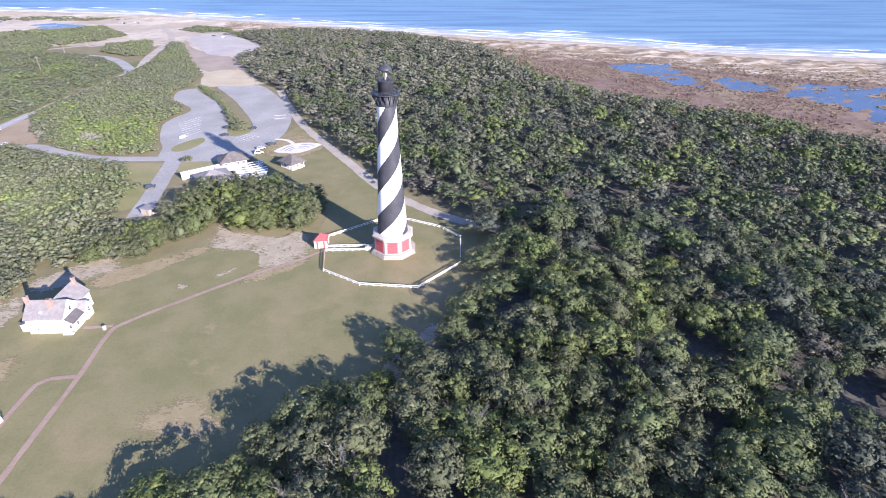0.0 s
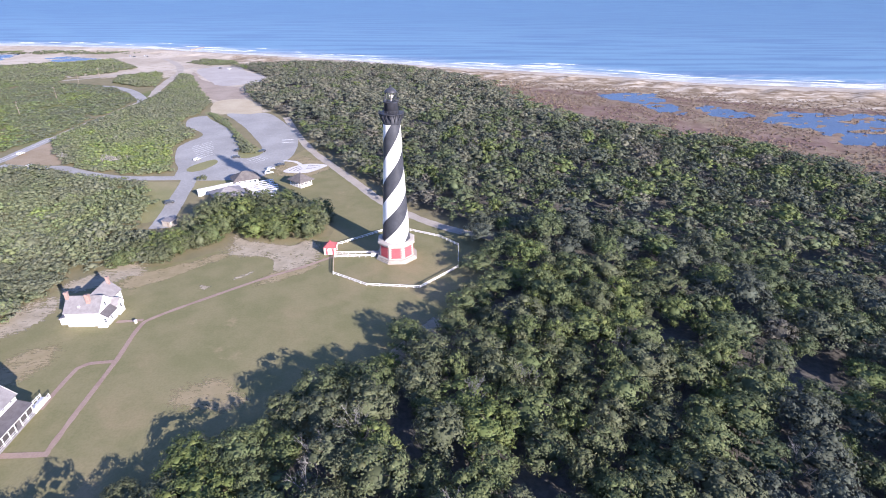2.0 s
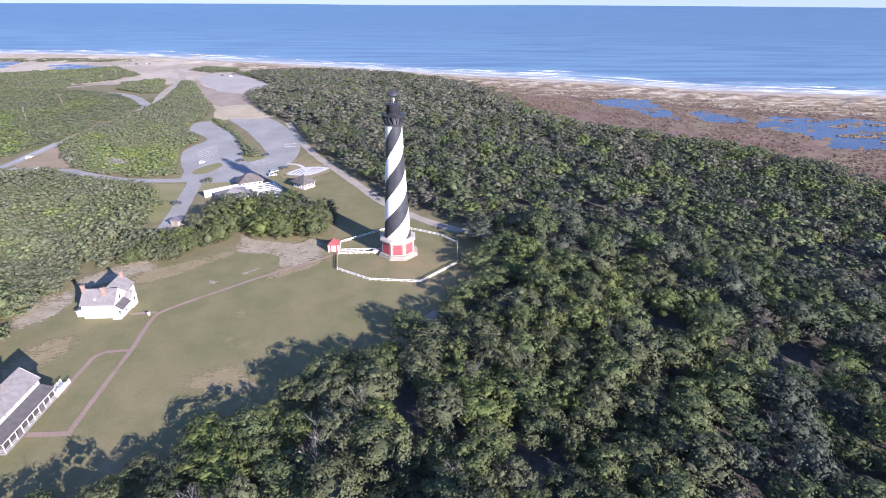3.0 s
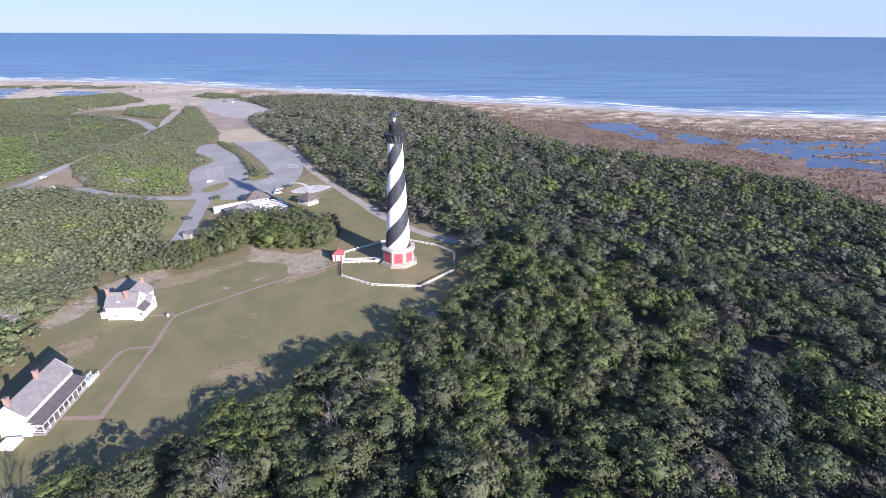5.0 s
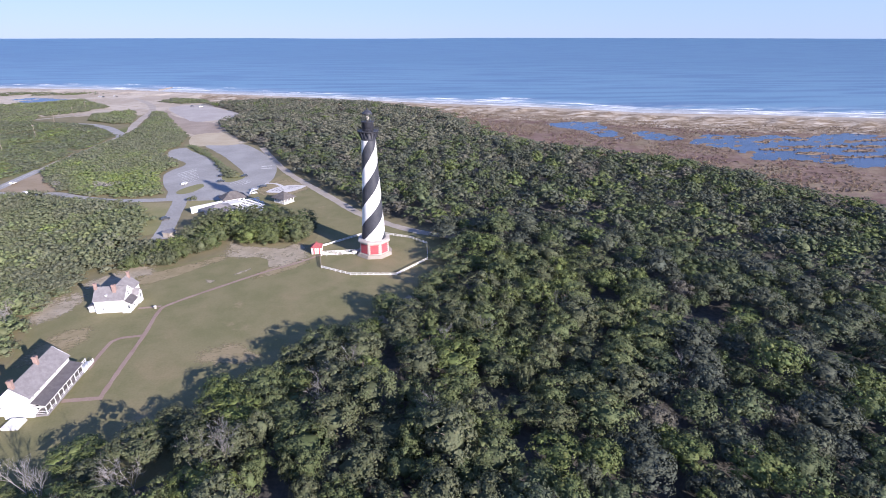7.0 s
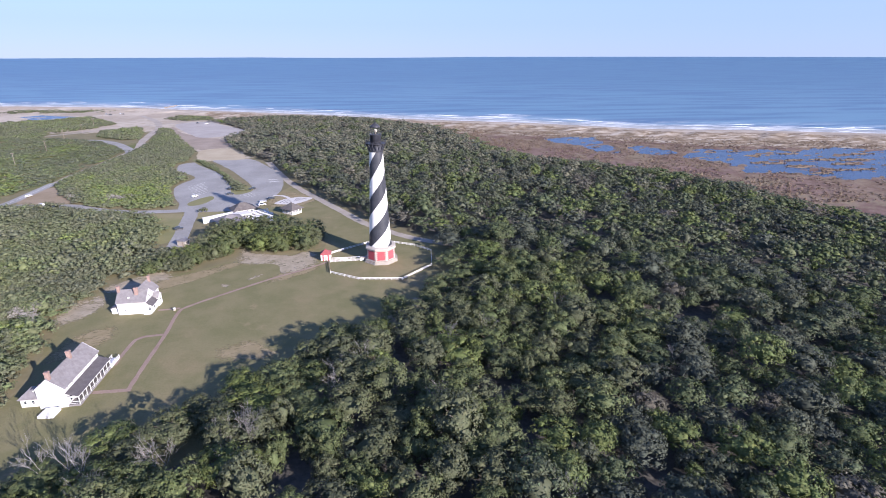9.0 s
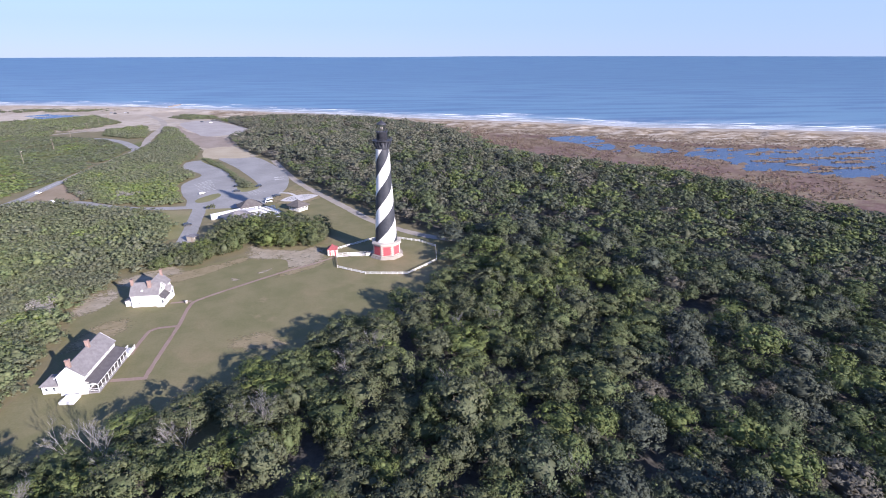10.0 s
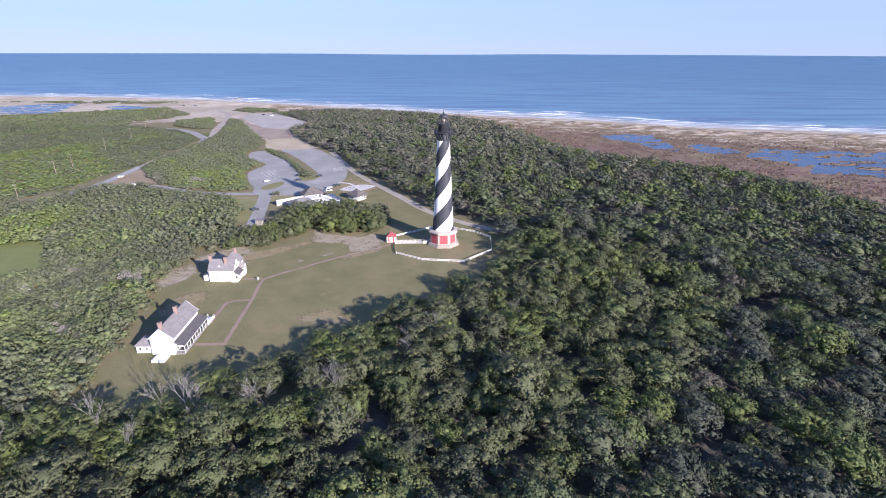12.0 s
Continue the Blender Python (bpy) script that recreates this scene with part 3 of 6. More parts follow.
sheet("car_park", [(-142, 253), (-125, 252), (-112, 255), (-98, 236), (-76, 190), (-68, 160), (-66, 130), (-71, 110), (-82, 108), (-90, 127), (-88, 148), (-112, 200), (-128, 228)], 0.11, M_ASPHALT, "second grey asphalt car park behind a hedge", "car park", 0.3, 8)
sheet("traffic_island", [(-119, 107), (-117, 116), (-110, 125), (-106, 118), (-109, 106), (-115, 102)], 0.16, M_VERGE, "grass island in the car park", "island", 0.2)
sheet("car_park", [(-262, 523), (-224, 547), (-196, 504), (-154, 440), (-186, 392), (-216, 428)], 0.08, M_PALE_LOT, "far pale car park near the beach", "car park", 1.0)
strip("service_road", [(-92, 238), (-70, 176), (-54, 138), (-38, 108), (-22, 78), (-8, 52), (8, 32), (24, 18), (40, 10)], 5.0, 0.08, M_SANDROAD, "grey gravel service road along the forest", "road", 0.8)
soft_sheet("sand_drive", [(-68, 19), (-62, 14.5), (-51, 11.5), (-40, 8), (-32, 15), (-25, -1), (-28, -9), (-37, -15.5), (-43, -14.5), (-45, -7), (-52, -2.5), (-60, -2), (-68, 3)], 0.072, M_SOFT, "pale bare sand in front of the trees", "sand", 0.7, 1.2)
soft_sheet("bare_sand", [(-58, -18.5), (-53, -14), (-50, -12.5), (-50.5, -16), (-55, -19.5)], 0.078, M_SOFT, "bare sand scrape in the lawn", "sand", 0.35, 0.8)
soft_sheet("bare_sand", [(-66.5, -23.2), (-64.2, -21.4), (-61.4, -23), (-63, -25.4)], 0.078, M_SOFT, "bare sand scrape in the lawn", "sand", 0.35, 0.8)
soft_sheet("bare_sand", [(-115, -22), (-107, -10), (-95, -3), (-86, -8), (-92, -18), (-104, -25)], 0.07, M_SOFT, "bare sandy ground behind the house", "sand", 0.6, 1.2)
soft_sheet("bare_sand", [(-114, -26), (-105, -26), (-103, -38), (-108, -50), (-118, -52), (-119, -38)], 0.074, M_SOFT, "bare sandy ground at the scrub edge", "sand", 0.6, 1.2)
soft_sheet("dry_patch", [(-96, -16), (-84, -9), (-75, -4), (-67, 2), (-60, 1), (-67, -6), (-74, -13), (-81, -20), (-92, -24)], 0.066, M_SOFT_DRY, "worn dry grass along the bushes", "grass", 0.8, 1.2)
soft_sheet("dry_patch", [(-56, -74), (-48, -68), (-38, -72), (-32, -79), (-40, -84), (-52, -80)], 0.066, M_SOFT_DRY, "tan dry patch in the lawn", "grass", 0.5, 1.5)
soft_sheet("dry_patch", [(-107, -62), (-99, -52), (-90, -54), (-91, -66), (-99, -76), (-106, -74)], 0.066, M_SOFT_DRY, "worn dry grass between the houses", "grass", 0.5, 1.5)
soft_sheet("dry_patch", [(-50, -20), (-40, -10), (-30, -5), (-26, -10), (-38, -20), (-48, -26)], 0.062, M_SOFT_DRY, "worn dry grass beside the footpath", "grass", 0.6, 1.0)
soft_sheet("dry_patch", [(-72, 100), (-68, 120), (-58, 130), (-44, 118), (-37, 106), (-48, 92), (-62, 90)], 0.068, M_SOFT_DRY, "worn dry grass around the plaza", "grass", 0.8, 1.0)
sheet("hedge_verge", [(-162, 262), (-140, 240), (-118, 196), (-98, 160), (-86, 142), (-88, 130), (-97, 130), (-108, 166), (-124, 200), (-150, 236)], 0.13, M_VERGE, "dry grass strip under the hedge", "grass", 0.3)
soft_sheet("bare_sand", [(4, -70), (10, -58), (16, -46), (12, -44), (2, -56), (-4, -66)], 0.07, M_SOFT, "bare sand at the forest edge", "sand", 0.7, 0.8)
strip("brick_path", [(-73.2, -92.4), (-73.6, -80), (-74, -61), (-75, -46), (-72.5, -40.5), (-59, -29), (-45, -18), (-34, -11), (-24, -3)], 1.35, 0.10, M_PATH, "reddish brick footpath across the lawn", "path", 0.2)
strip("brick_path", [(-82.6, -92.4), (-78, -92.5), (-72.4, -92.5)], 1.5, 0.105, M_PATH, "reddish brick footpath to the house porch", "path", 0.1)
strip("brick_path", [(-82.6, -79), (-82.8, -72), (-82.6, -65), (-82, -63.5), (-80.6, -62.3), (-79.5, -62), (-74.5, -61.5)], 1.3, 0.105, M_PATH, "reddish brick footpath to the house", "path", 0.1)
strip("brick_path", [(-83, -42.6), (-79, -42.4), (-75.5, -42)], 1.3, 0.105, M_PATH, "short reddish brick footpath", "path", 0.1)


# ---- trees ----
rng = np.random.default_rng(7)


def ico_ball():
    bm = bmesh.new()
    bmesh.ops.create_icosphere(bm, subdivisions=1, radius=1.0)
    v = np.array([q.co[:] for q in bm.verts])
    f = np.array([[q.index for q in p.verts] for p in bm.faces])
    bm.free()
    return v, f


ICO = ico_ball()
OCTA = (np.array([(1, 0, 0), (0, 1, 0), (-1, 0, 0), (0, -1, 0), (0, 0, 1), (0, 0, -1)], float),
        np.array([(0, 1, 4), (1, 2, 4), (2, 3, 4), (3, 0, 4), (1, 0, 5), (2, 1, 5), (3, 2, 5), (0, 3, 5)]))


def leaf_tufts(centre, normal, size, r, loose=0.36):
    """Small pointed leaf tufts, one three-sided piece each."""
    n = len(centre)
    normal = normal + r.normal(0, loose, (n, 3))
    normal /= np.linalg.norm(normal, axis=1, keepdims=True) + 1e-9
    a = np.cross(normal, r.normal(0, 1, (n, 3)))
    a /= np.linalg.norm(a, axis=1, keepdims=True) + 1e-9
    b = np.cross(normal, a)
    s = size * r.uniform(0.6, 1.4, (n, 1))
    v = np.stack([centre + a * s * 1.25, centre - a * s * 0.6 + b * s * r.uniform(0.5, 0.95, (n, 1)), centre - a * s * 0.6 - b * s * r.uniform(0.5, 0.95, (n, 1))], 1).reshape(-1, 3)
    f = np.arange(3 * n).reshape(n, 3)
    return v, f[:, [0, 1, 2, 2]]


def crown(seed, radius, height, base, lobes, tufts, size, heart=OCTA, lobe=(0.2, 0.36), low=-0.35, loose=0.26, ragged=0.26, patchy=0.03, solid=0.7):
    """A domed crown of leafy lobes round a core of slightly lower tone: corners, faces and a tone shift for each face.
    """
    r = np.random.default_rng(seed)
    k = np.arange(lobes)
    u = np.clip(1 - (1 - low) * (k + 0.5) / lobes + r.normal(0, 0.06, lobes), low, 1)
    ang = k * 2.39996 + r.uniform(0, 6.28) + r.normal(0, 0.25, lobes)
    big = radius * r.uniform(*lobe, lobes)
    rho = np.sqrt(np.clip(1 - u * u, 0, 1))
    phase = r.uniform(0, 6.28, 3)
    wide = 1 + ragged * (0.6 * np.sin(2 * ang + phase[0]) + 0.5 * np.sin(3 * ang + phase[1]))
    mid_z = base + (height - base) * 0.42
    tall = np.where(u > 0, height - mid_z, mid_z - base)
    reach = r.uniform(0.88, 1.04, lobes)
    mid = np.stack([np.cos(ang) * rho * wide * reach * (radius - 0.5 * big), np.sin(ang) * rho * wide * reach * (radius - 0.5 * big), mid_z + u * reach * (tall - 0.4 * big)], 1)
    vs, fs, ts, n = [], [], [], 0
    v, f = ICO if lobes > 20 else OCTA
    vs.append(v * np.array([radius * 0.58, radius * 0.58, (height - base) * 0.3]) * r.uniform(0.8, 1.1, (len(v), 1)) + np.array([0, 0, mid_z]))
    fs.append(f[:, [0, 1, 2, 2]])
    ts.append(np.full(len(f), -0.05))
    n = len(v)
    for c, s, face in zip(mid, big, u):
        shift = r.normal(0, patchy)
        v, f = heart
        turn = r.uniform(0, 6.28)
        v = np.stack([v[:, 0] * math.cos(turn) - v[:, 1] * math.sin(turn), v[:, 0] * math.sin(turn) + v[:, 1] * math.cos(turn), v[:, 2]], 1)
        shape = np.array([r.uniform(0.8, 1.3), r.uniform(0.8, 1.3), r.uniform(0.55, 0.85)])
        vs.append(c + v * s * solid * shape * r.uniform(0.75, 1.15, (len(v), 1)))
        fs.append(f[:, [0, 1, 2, 2]] + n)
        ts.append(np.full(len(f), shift))
        n += len(v)
        out = (c - np.array([0, 0, mid_z])) / radius
        d = r.normal(0, 1, (tufts, 3)) + 0.9 * out
        d[:, 2] += 0.3
        d /= np.linalg.norm(d, axis=1, keepdims=True)
        v, f = leaf_tufts(c + d * s * shape * r.uniform(0.78, 1.22, (tufts, 1)), 0.5 * d + 0.5 * out, size, r, loose)
        vs.append(v), fs.append(f + n), ts.append(np.full(len(f), shift) + r.normal(0, 0.05, len(f)))
        n += len(v)
    return np.concatenate(vs), np.concatenate(fs), np.concatenate(ts)


def fill_mesh(name, v, f):
    """A mesh from corners and faces of three or four corners (a repeated last corner marks three)."""
    me = bpy.data.meshes.new(name)
    three = f[:, 2] == f[:, 3]
    count = np.where(three, 3, 4)
    start = np.concatenate([[0], np.cumsum(count)[:-1]])
    mask = np.ones(f.shape, bool)
    mask[:, 3] = ~three
    loops = f[mask]
    me.vertices.add(len(v))
    me.vertices.foreach_set("co", v.astype(np.float32).ravel())
    me.loops.add(len(loops))
    me.loops.foreach_set("vertex_index", loops.astype(np.int32))
    me.polygons.add(len(f))
    me.polygons.foreach_set("loop_start", start.astype(np.int32))
    me.update(calc_edges=True)
    return me


def scatter_mesh(name, templates, places, material, label, category):
    """Many plants in one mesh. places: rows of x, y, scale across, scale up, turn, tint."""
    vs, fs, ts, k = [], [], [], 0
    pick = rng.integers(0, len(templates), len(places))
    for t, (tv, tf, tt) in enumerate(templates):
        rows = places[pick == t]
        if not len(rows):
            continue
        c, s = np.cos(rows[:, 4])[:, None], np.sin(rows[:, 4])[:, None]
        x = (tv[None, :, 0] * c - tv[None, :, 1] * s) * rows[:, 2:3] + rows[:, 0:1]
        y = (tv[None, :, 0] * s + tv[None, :, 1] * c) * rows[:, 2:3] + rows[:, 1:2]
        z = tv[None, :, 2] * rows[:, 3:4] + 0 * x
        vs.append(np.stack([x, y, z], -1).reshape(-1, 3))
        fs.append((tf[None] + (np.arange(len(rows)) * len(tv))[:, None, None]).reshape(-1, 4) + k)
        ts.append((rows[:, 5:6] + tt[None]).ravel())
        k += len(vs[-1])
    me = fill_mesh(name, np.concatenate(vs), np.concatenate(fs))
    a = me.attributes.new("tint", "FLOAT", "FACE")
    a.data.foreach_set("value", np.concatenate(ts).astype(np.float32))
    me.materials.append(material)
    return tagged(new(name, me), label, category, kind="stuff")


def spread(poly, step, jitter=0.42):
    """Uneven points in an outline."""
    p = np.asarray(poly, float)
    (x0, y0), (x1, y1) = p.min(0), p.max(0)
    a, b = np.meshgrid(np.arange(x0, x1, step), np.arange(y0, y1, step * 0.87))
    a = a + (np.arange(a.shape[0]) % 2)[:, None] * step / 2
    x = (a + rng.uniform(-jitter, jitter, a.shape) * step).ravel()
    y = (b + rng.uniform(-jitter, jitter, a.shape) * step).ravel()
    ok = inside(poly, x, y)
    return x[ok], y[ok]


def rows_for(x, y, wide, tall, spread_w=0.22, spread_t=0.2):
    n = len(x)
    tint = np.clip(rng.uniform(0, 1, n) * 0.9 + 0.05 + 0.12 * wobble(x, y, 0.05, 3.0), 0, 1)
    return np.stack([x, y, wide * rng.normal(1, spread_w, n).clip(0.6, 1.6), tall * rng.normal(1, spread_t, n).clip(0.6, 1.5), rng.uniform(0, 6.28, n), tint], 1)


def stand(poly, step, radius, spread_g=0.3, fill=0.97):
    """Plants of uneven girth that keep their crowns apart; the large ones crowd out the small ones."""
    x, y = spread(poly, step, 0.49)
    g = np.exp(rng.normal(0, spread_g, len(x))).clip(0.5, 1.8)
    order = np.argsort(-g)
    x, y, g = x[order], y[order], g[order]
    alive = np.ones(len(x), bool)
    for i in range(len(x)):
        if alive[i]:
            later = slice(i + 1, None)
            alive[later] &= (x[later] - x[i]) ** 2 + (y[later] - y[i]) ** 2 > (radius * (g[i] + g[later])) ** 2
    alive &= rng.uniform(0, 1, len(x)) < fill
    return x[alive], y[alive], g[alive]


fx, fy, girth = stand(FOREST, 3.2, 2.68, 0.32, 0.95)
edge_d = edge_distance(FOREST, fx, fy)
forest_rows = rows_for(fx, fy, 0.97, 1.0, 0.05, 0.16)
forest_rows[:, 2] *= girth
forest_rows[:, 3] *= (0.72 + 0.28 * girth) * (1 + 0.08 * wobble(fx, fy, 0.09, 1.0))
forest_rows[:, 3] *= np.clip(np.where(fy < 0, 0.60, 0.66) + edge_d / 50, 0, 1)
forest_rows[:, 5] = np.where(rng.uniform(0, 1, len(fx)) < 0.04, -0.3, np.clip(0.06 + forest_rows[:, 5] + 0.12 * wobble(fx, fy, 0.07, 4.0), 0.1, 0.97))
forest_rows[:, 3] *= 1 - 0.40 * np.clip((fy - 150) / 350, 0, 1) - 0.15 * np.clip((fx - 90) / 150, 0, 1)
near = (fx > -130) & (fx < 90) & (fy > -165) & (fy < -20) & (edge_d < 80)
order = np.argsort(edge_d + rng.uniform(0, 14, len(fx)) + np.where(near, 0, 1e6))
single = np.zeros(len(fx), bool)
single[order[:270]] = True
single &= near
eye_d = np.minimum(np.hypot(fx - 8, fy + 158), np.hypot(fx + 6, fy + 225))      # from the flight path
under = ~single & ((fy < -172) | (np.abs(fx) > (fy + 250) * 0.95 + 30))
lod0 = ~single & ~under & (eye_d < 185)
lod1 = ~single & ~under & ~lod0 & (eye_d < 380)
lod2 = ~single & ~under & ~lod0 & ~lod1
under &= (fx > -200) & (fx < 330) & (fy > -272)
T0 = [crown(100 + i, 3.7, 8.8, 2.6, 28, 50, 0.175, lobe=(0.22, 0.38), solid=0.62) for i in range(10)]
T1 = [crown(200 + i, 3.7, 8.8, 2.2, 16, 22, 0.24, lobe=(0.24, 0.40), solid=0.68) for i in range(8)]
T2 = [crown(300 + i, 3.8, 8.6, 2.0, 9, 10, 0.42, lobe=(0.30, 0.48), solid=0.75) for i in range(6)]
# Grey thicket plants grow commoner with distance, which deepens the painted haze.
grey = rng.uniform(0, 1, len(fx)) < 0.04 + 0.7 * np.clip((fy - 60) / 200, 0, 1) * np.clip((320 - fx) / 250, 0, 1)
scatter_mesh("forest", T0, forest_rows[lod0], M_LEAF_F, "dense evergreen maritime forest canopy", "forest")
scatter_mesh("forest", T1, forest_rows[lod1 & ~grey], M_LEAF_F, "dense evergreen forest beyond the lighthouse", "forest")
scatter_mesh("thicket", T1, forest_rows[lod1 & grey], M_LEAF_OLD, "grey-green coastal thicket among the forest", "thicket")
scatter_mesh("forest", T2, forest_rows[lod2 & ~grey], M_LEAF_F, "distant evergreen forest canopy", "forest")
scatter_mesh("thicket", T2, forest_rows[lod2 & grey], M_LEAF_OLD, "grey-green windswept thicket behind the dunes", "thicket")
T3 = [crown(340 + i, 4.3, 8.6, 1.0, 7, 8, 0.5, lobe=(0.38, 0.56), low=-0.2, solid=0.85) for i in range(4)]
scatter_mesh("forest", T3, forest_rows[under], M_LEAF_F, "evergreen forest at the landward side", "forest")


def trunk_bm(seed, height, r0, limbs):
    """A tapered, slightly bent trunk with limbs."""
    r = random.Random(seed)
    bm = bmesh.new()

    def tube(points, radii, n=6):
        rings = []
        for p, q in zip(points, radii):
            rings.append([bm.verts.new((p.x + q * math.cos(2 * math.pi * i / n), p.y + q * math.sin(2 * math.pi * i / n), p.z)) for i in range(n)])
        for a, b in zip(rings, rings[1:]):
            for i in range(n):
                bm.faces.new((a[i], a[(i + 1) % n], b[(i + 1) % n], b[i]))
        bm.faces.new(rings[-1])

    line = [Vector((r.uniform(-0.15, 0.15) * k, r.uniform(-0.15, 0.15) * k, height * k / 4)) for k in range(5)]
    line[0].z = -0.15
    tube(line, [r0 * (1 - 0.2 * k) for k in range(5)])
    for i in range(limbs):
        k = r.uniform(0.4, 0.95)
        p = line[0].lerp(line[-1], k)
        a = i * 2.4 + r.uniform(-0.5, 0.5)
        out = Vector((math.cos(a), math.sin(a), r.uniform(0.5, 1.1))) * height * r.uniform(0.22, 0.36)
        tube([p, p + out * 0.5 + Vector((0, 0, 0.15)), p + out], [r0 * 0.45, r0 * 0.28, r0 * 0.08], 5)
    return bm


def mesh_part(name, v, f, shift, material, parent):
    me = fill_mesh(name, v, f)
    me.attributes.new("tint", "FLOAT", "FACE").data.foreach_set("value", shift.astype(np.float32))
    me.materials.append(material)
    ob = new(name, me)
    ob.parent = parent
    return ob


TREES = []
for i in range(9):
    t = thing("tree", pose(0, 0, 0), "broad evergreen oak with dense dark green crown at the forest edge", "tree", "trees at the lawn edge")
    part("trunk", trunk_bm(i, 6.0, 0.2, 5), M_TRUNK, t, smooth=True)
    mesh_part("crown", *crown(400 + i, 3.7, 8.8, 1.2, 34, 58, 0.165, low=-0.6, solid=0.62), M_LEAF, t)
    TREES.append(t)
for n, row in enumerate(forest_rows[single]):
    m = pose(row[0], row[1], 0, 0, 0, math.degrees(row[4])) @ Matrix.Diagonal((row[2], row[2], row[3], 1))
    if n < len(TREES):
        TREES[n].matrix_world = m
    else:
        src = TREES[n % len(TREES)]
        c = copy_thing(src, Matrix())
        c.matrix_world = m

# woods and scrub on the landward side
GROVE = [(-85, 2), (-76, 5), (-66, 12), (-58, 13), (-52, 14), (-38, 13), (-29, 16), (-27, 24), (-33, 33), (-44, 38), (-51, 52), (-58, 54), (-64, 46), (-73, 44), (-81, 44), (-86, 36), (-85, 18)]
gx_, gy_ = spread(GROVE, 6.8, 0.4)
grove_rows = rows_for(gx_, gy_, 1.32, 0.95, 0.2, 0.14)
CORNER = [(-101, -7), (-96, -8), (-88, -8), (-80, -1), (-79, 5), (-84, 9), (-92, 11), (-99, 6)]
grove_rows = np.concatenate([grove_rows, rows_for(np.array([-82.0, -75.5, -68.5, -62.0]), np.array([50.5, 50.0, 51.5, 55.0]), 1.0, 0.82, 0.1, 0.08)])
cx_, cy_ = spread(CORNER, 4.6, 0.3)
grove_rows = np.concatenate([grove_rows, rows_for(cx_, cy_, 0.95, 0.72, 0.12, 0.1)])
T0B = [crown(500 + i, 3.7, 8.4, -0.3, 34, 56, 0.19, low=-0.75, solid=0.62) for i in range(6)]
for n, row in enumerate(grove_rows):
    if n < 6:
        t = thing("tree", pose(0, 0, 0), "rounded evergreen tree in the grove beside the drive", "tree", "trees of the grove")
        part("trunk", trunk_bm(60 + n, 5.5, 0.2, 4), M_TRUNK, t, smooth=True)
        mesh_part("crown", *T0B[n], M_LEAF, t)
        TREES.append(t)
    else:
        t = copy_thing(TREES[-6 + n % 6], Matrix())
    t.matrix_world = pose(row[0], row[1], 0, 0, 0, math.degrees(row[4])) @ Matrix.Diagonal((row[2], row[2], row[3], 1))

bush = thing("bush", pose(-103.9, 88.5, 0), "dark rounded bush on the verge beside the drive", "bush")
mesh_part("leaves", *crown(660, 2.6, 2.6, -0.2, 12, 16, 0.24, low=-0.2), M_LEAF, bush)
WEST_WOOD = [(-101, -6), (-111, -17), (-117, -40), (-111, -66), (-106, -88), (-105, -118), (-118, -130), (-190, -136), (-222, -70), (-252, -5), (-262, 60), (-246, 84), (-226, 104), (-206, 105), (-190, 104), (-168, 92), (-148, 84), (-132, 80), (-122, 66), (-116, 50), (-112, 30), (-109, 16), (-100, 18), (-92, 14), (-86, 2), (-89, -4)]
HEATH_ISLAND = [(-230, 190), (-226, 168), (-208, 140), (-192, 122), (-177, 111), (-161, 104), (-143, 99), (-129, 100), (-128, 106), (-134, 122), (-146, 152), (-144, 168), (-142, 182), (-154, 200), (-166, 214), (-170, 240), (-164, 252), (-172, 300), (-202, 360), (-250, 468), (-264, 474), (-250, 425), (-236, 368), (-229, 308), (-231, 270), (-231, 230)]
HEATH_WEST = [(-250, 110), (-240, 185), (-239, 270), (-242, 316), (-290, 378), (-320, 400), (-390, 424), (-560, 440), (-650, 440), (-540, 310), (-400, 120), (-320, 20), (-285, 20), (-270, 70)]
HEATH_FAR = [(-372, 420), (-382, 452), (-352, 490), (-342, 536), (-417, 628), (-451, 592), (-520, 560), (-680, 470), (-560, 440), (-400, 416)]
HEATH_CLUMP = [(-312, 416), (-328, 462), (-290, 486), (-270, 432), (-256, 388), (-275, 388)]
HEDGE = [(-158, 258), (-137, 230), (-110, 176), (-94, 150), (-91, 136), (-98, 140), (-118, 190), (-146, 236)]
DUNE_SCRUB = [(-300, 590), (-292, 632), (-238, 604), (-226, 572), (-262, 560)]
DUNE_BAND = [(-560, 700), (-440, 700), (-380, 716), (-430, 740), (-560, 756), (-760, 740)]


MEADOW = [(-210, -4), (-194, 3), (-178, -8), (-166, -36), (-178, -46), (-200, -36)]
sheet("meadow", [(-216, -2), (-194, 8), (-172, -4), (-160, -38), (-176, -52), (-206, -42)], 0.05, lawn_material("green_meadow_grass", (0.165, 0.195, 0.075), (0.19, 0.215, 0.09), (0.205, 0.21, 0.10), (0.23, 0.21, 0.115)), "bright green grass clearing in the scrub", "meadow", 1.0)


GREY_SHRUBS = [(-126.5, -45, 8.5, 5.2), (-121, -49, 4.5, 4.2), (-125, -87, 6.0, 4.4), (-131, -84, 5.0, 4.0), (-159, -57, 5.0, 4.2), (-168, 121, 9.0, 3.8), (-162, 118, 6.0, 3.4)]      # x, y, width, height


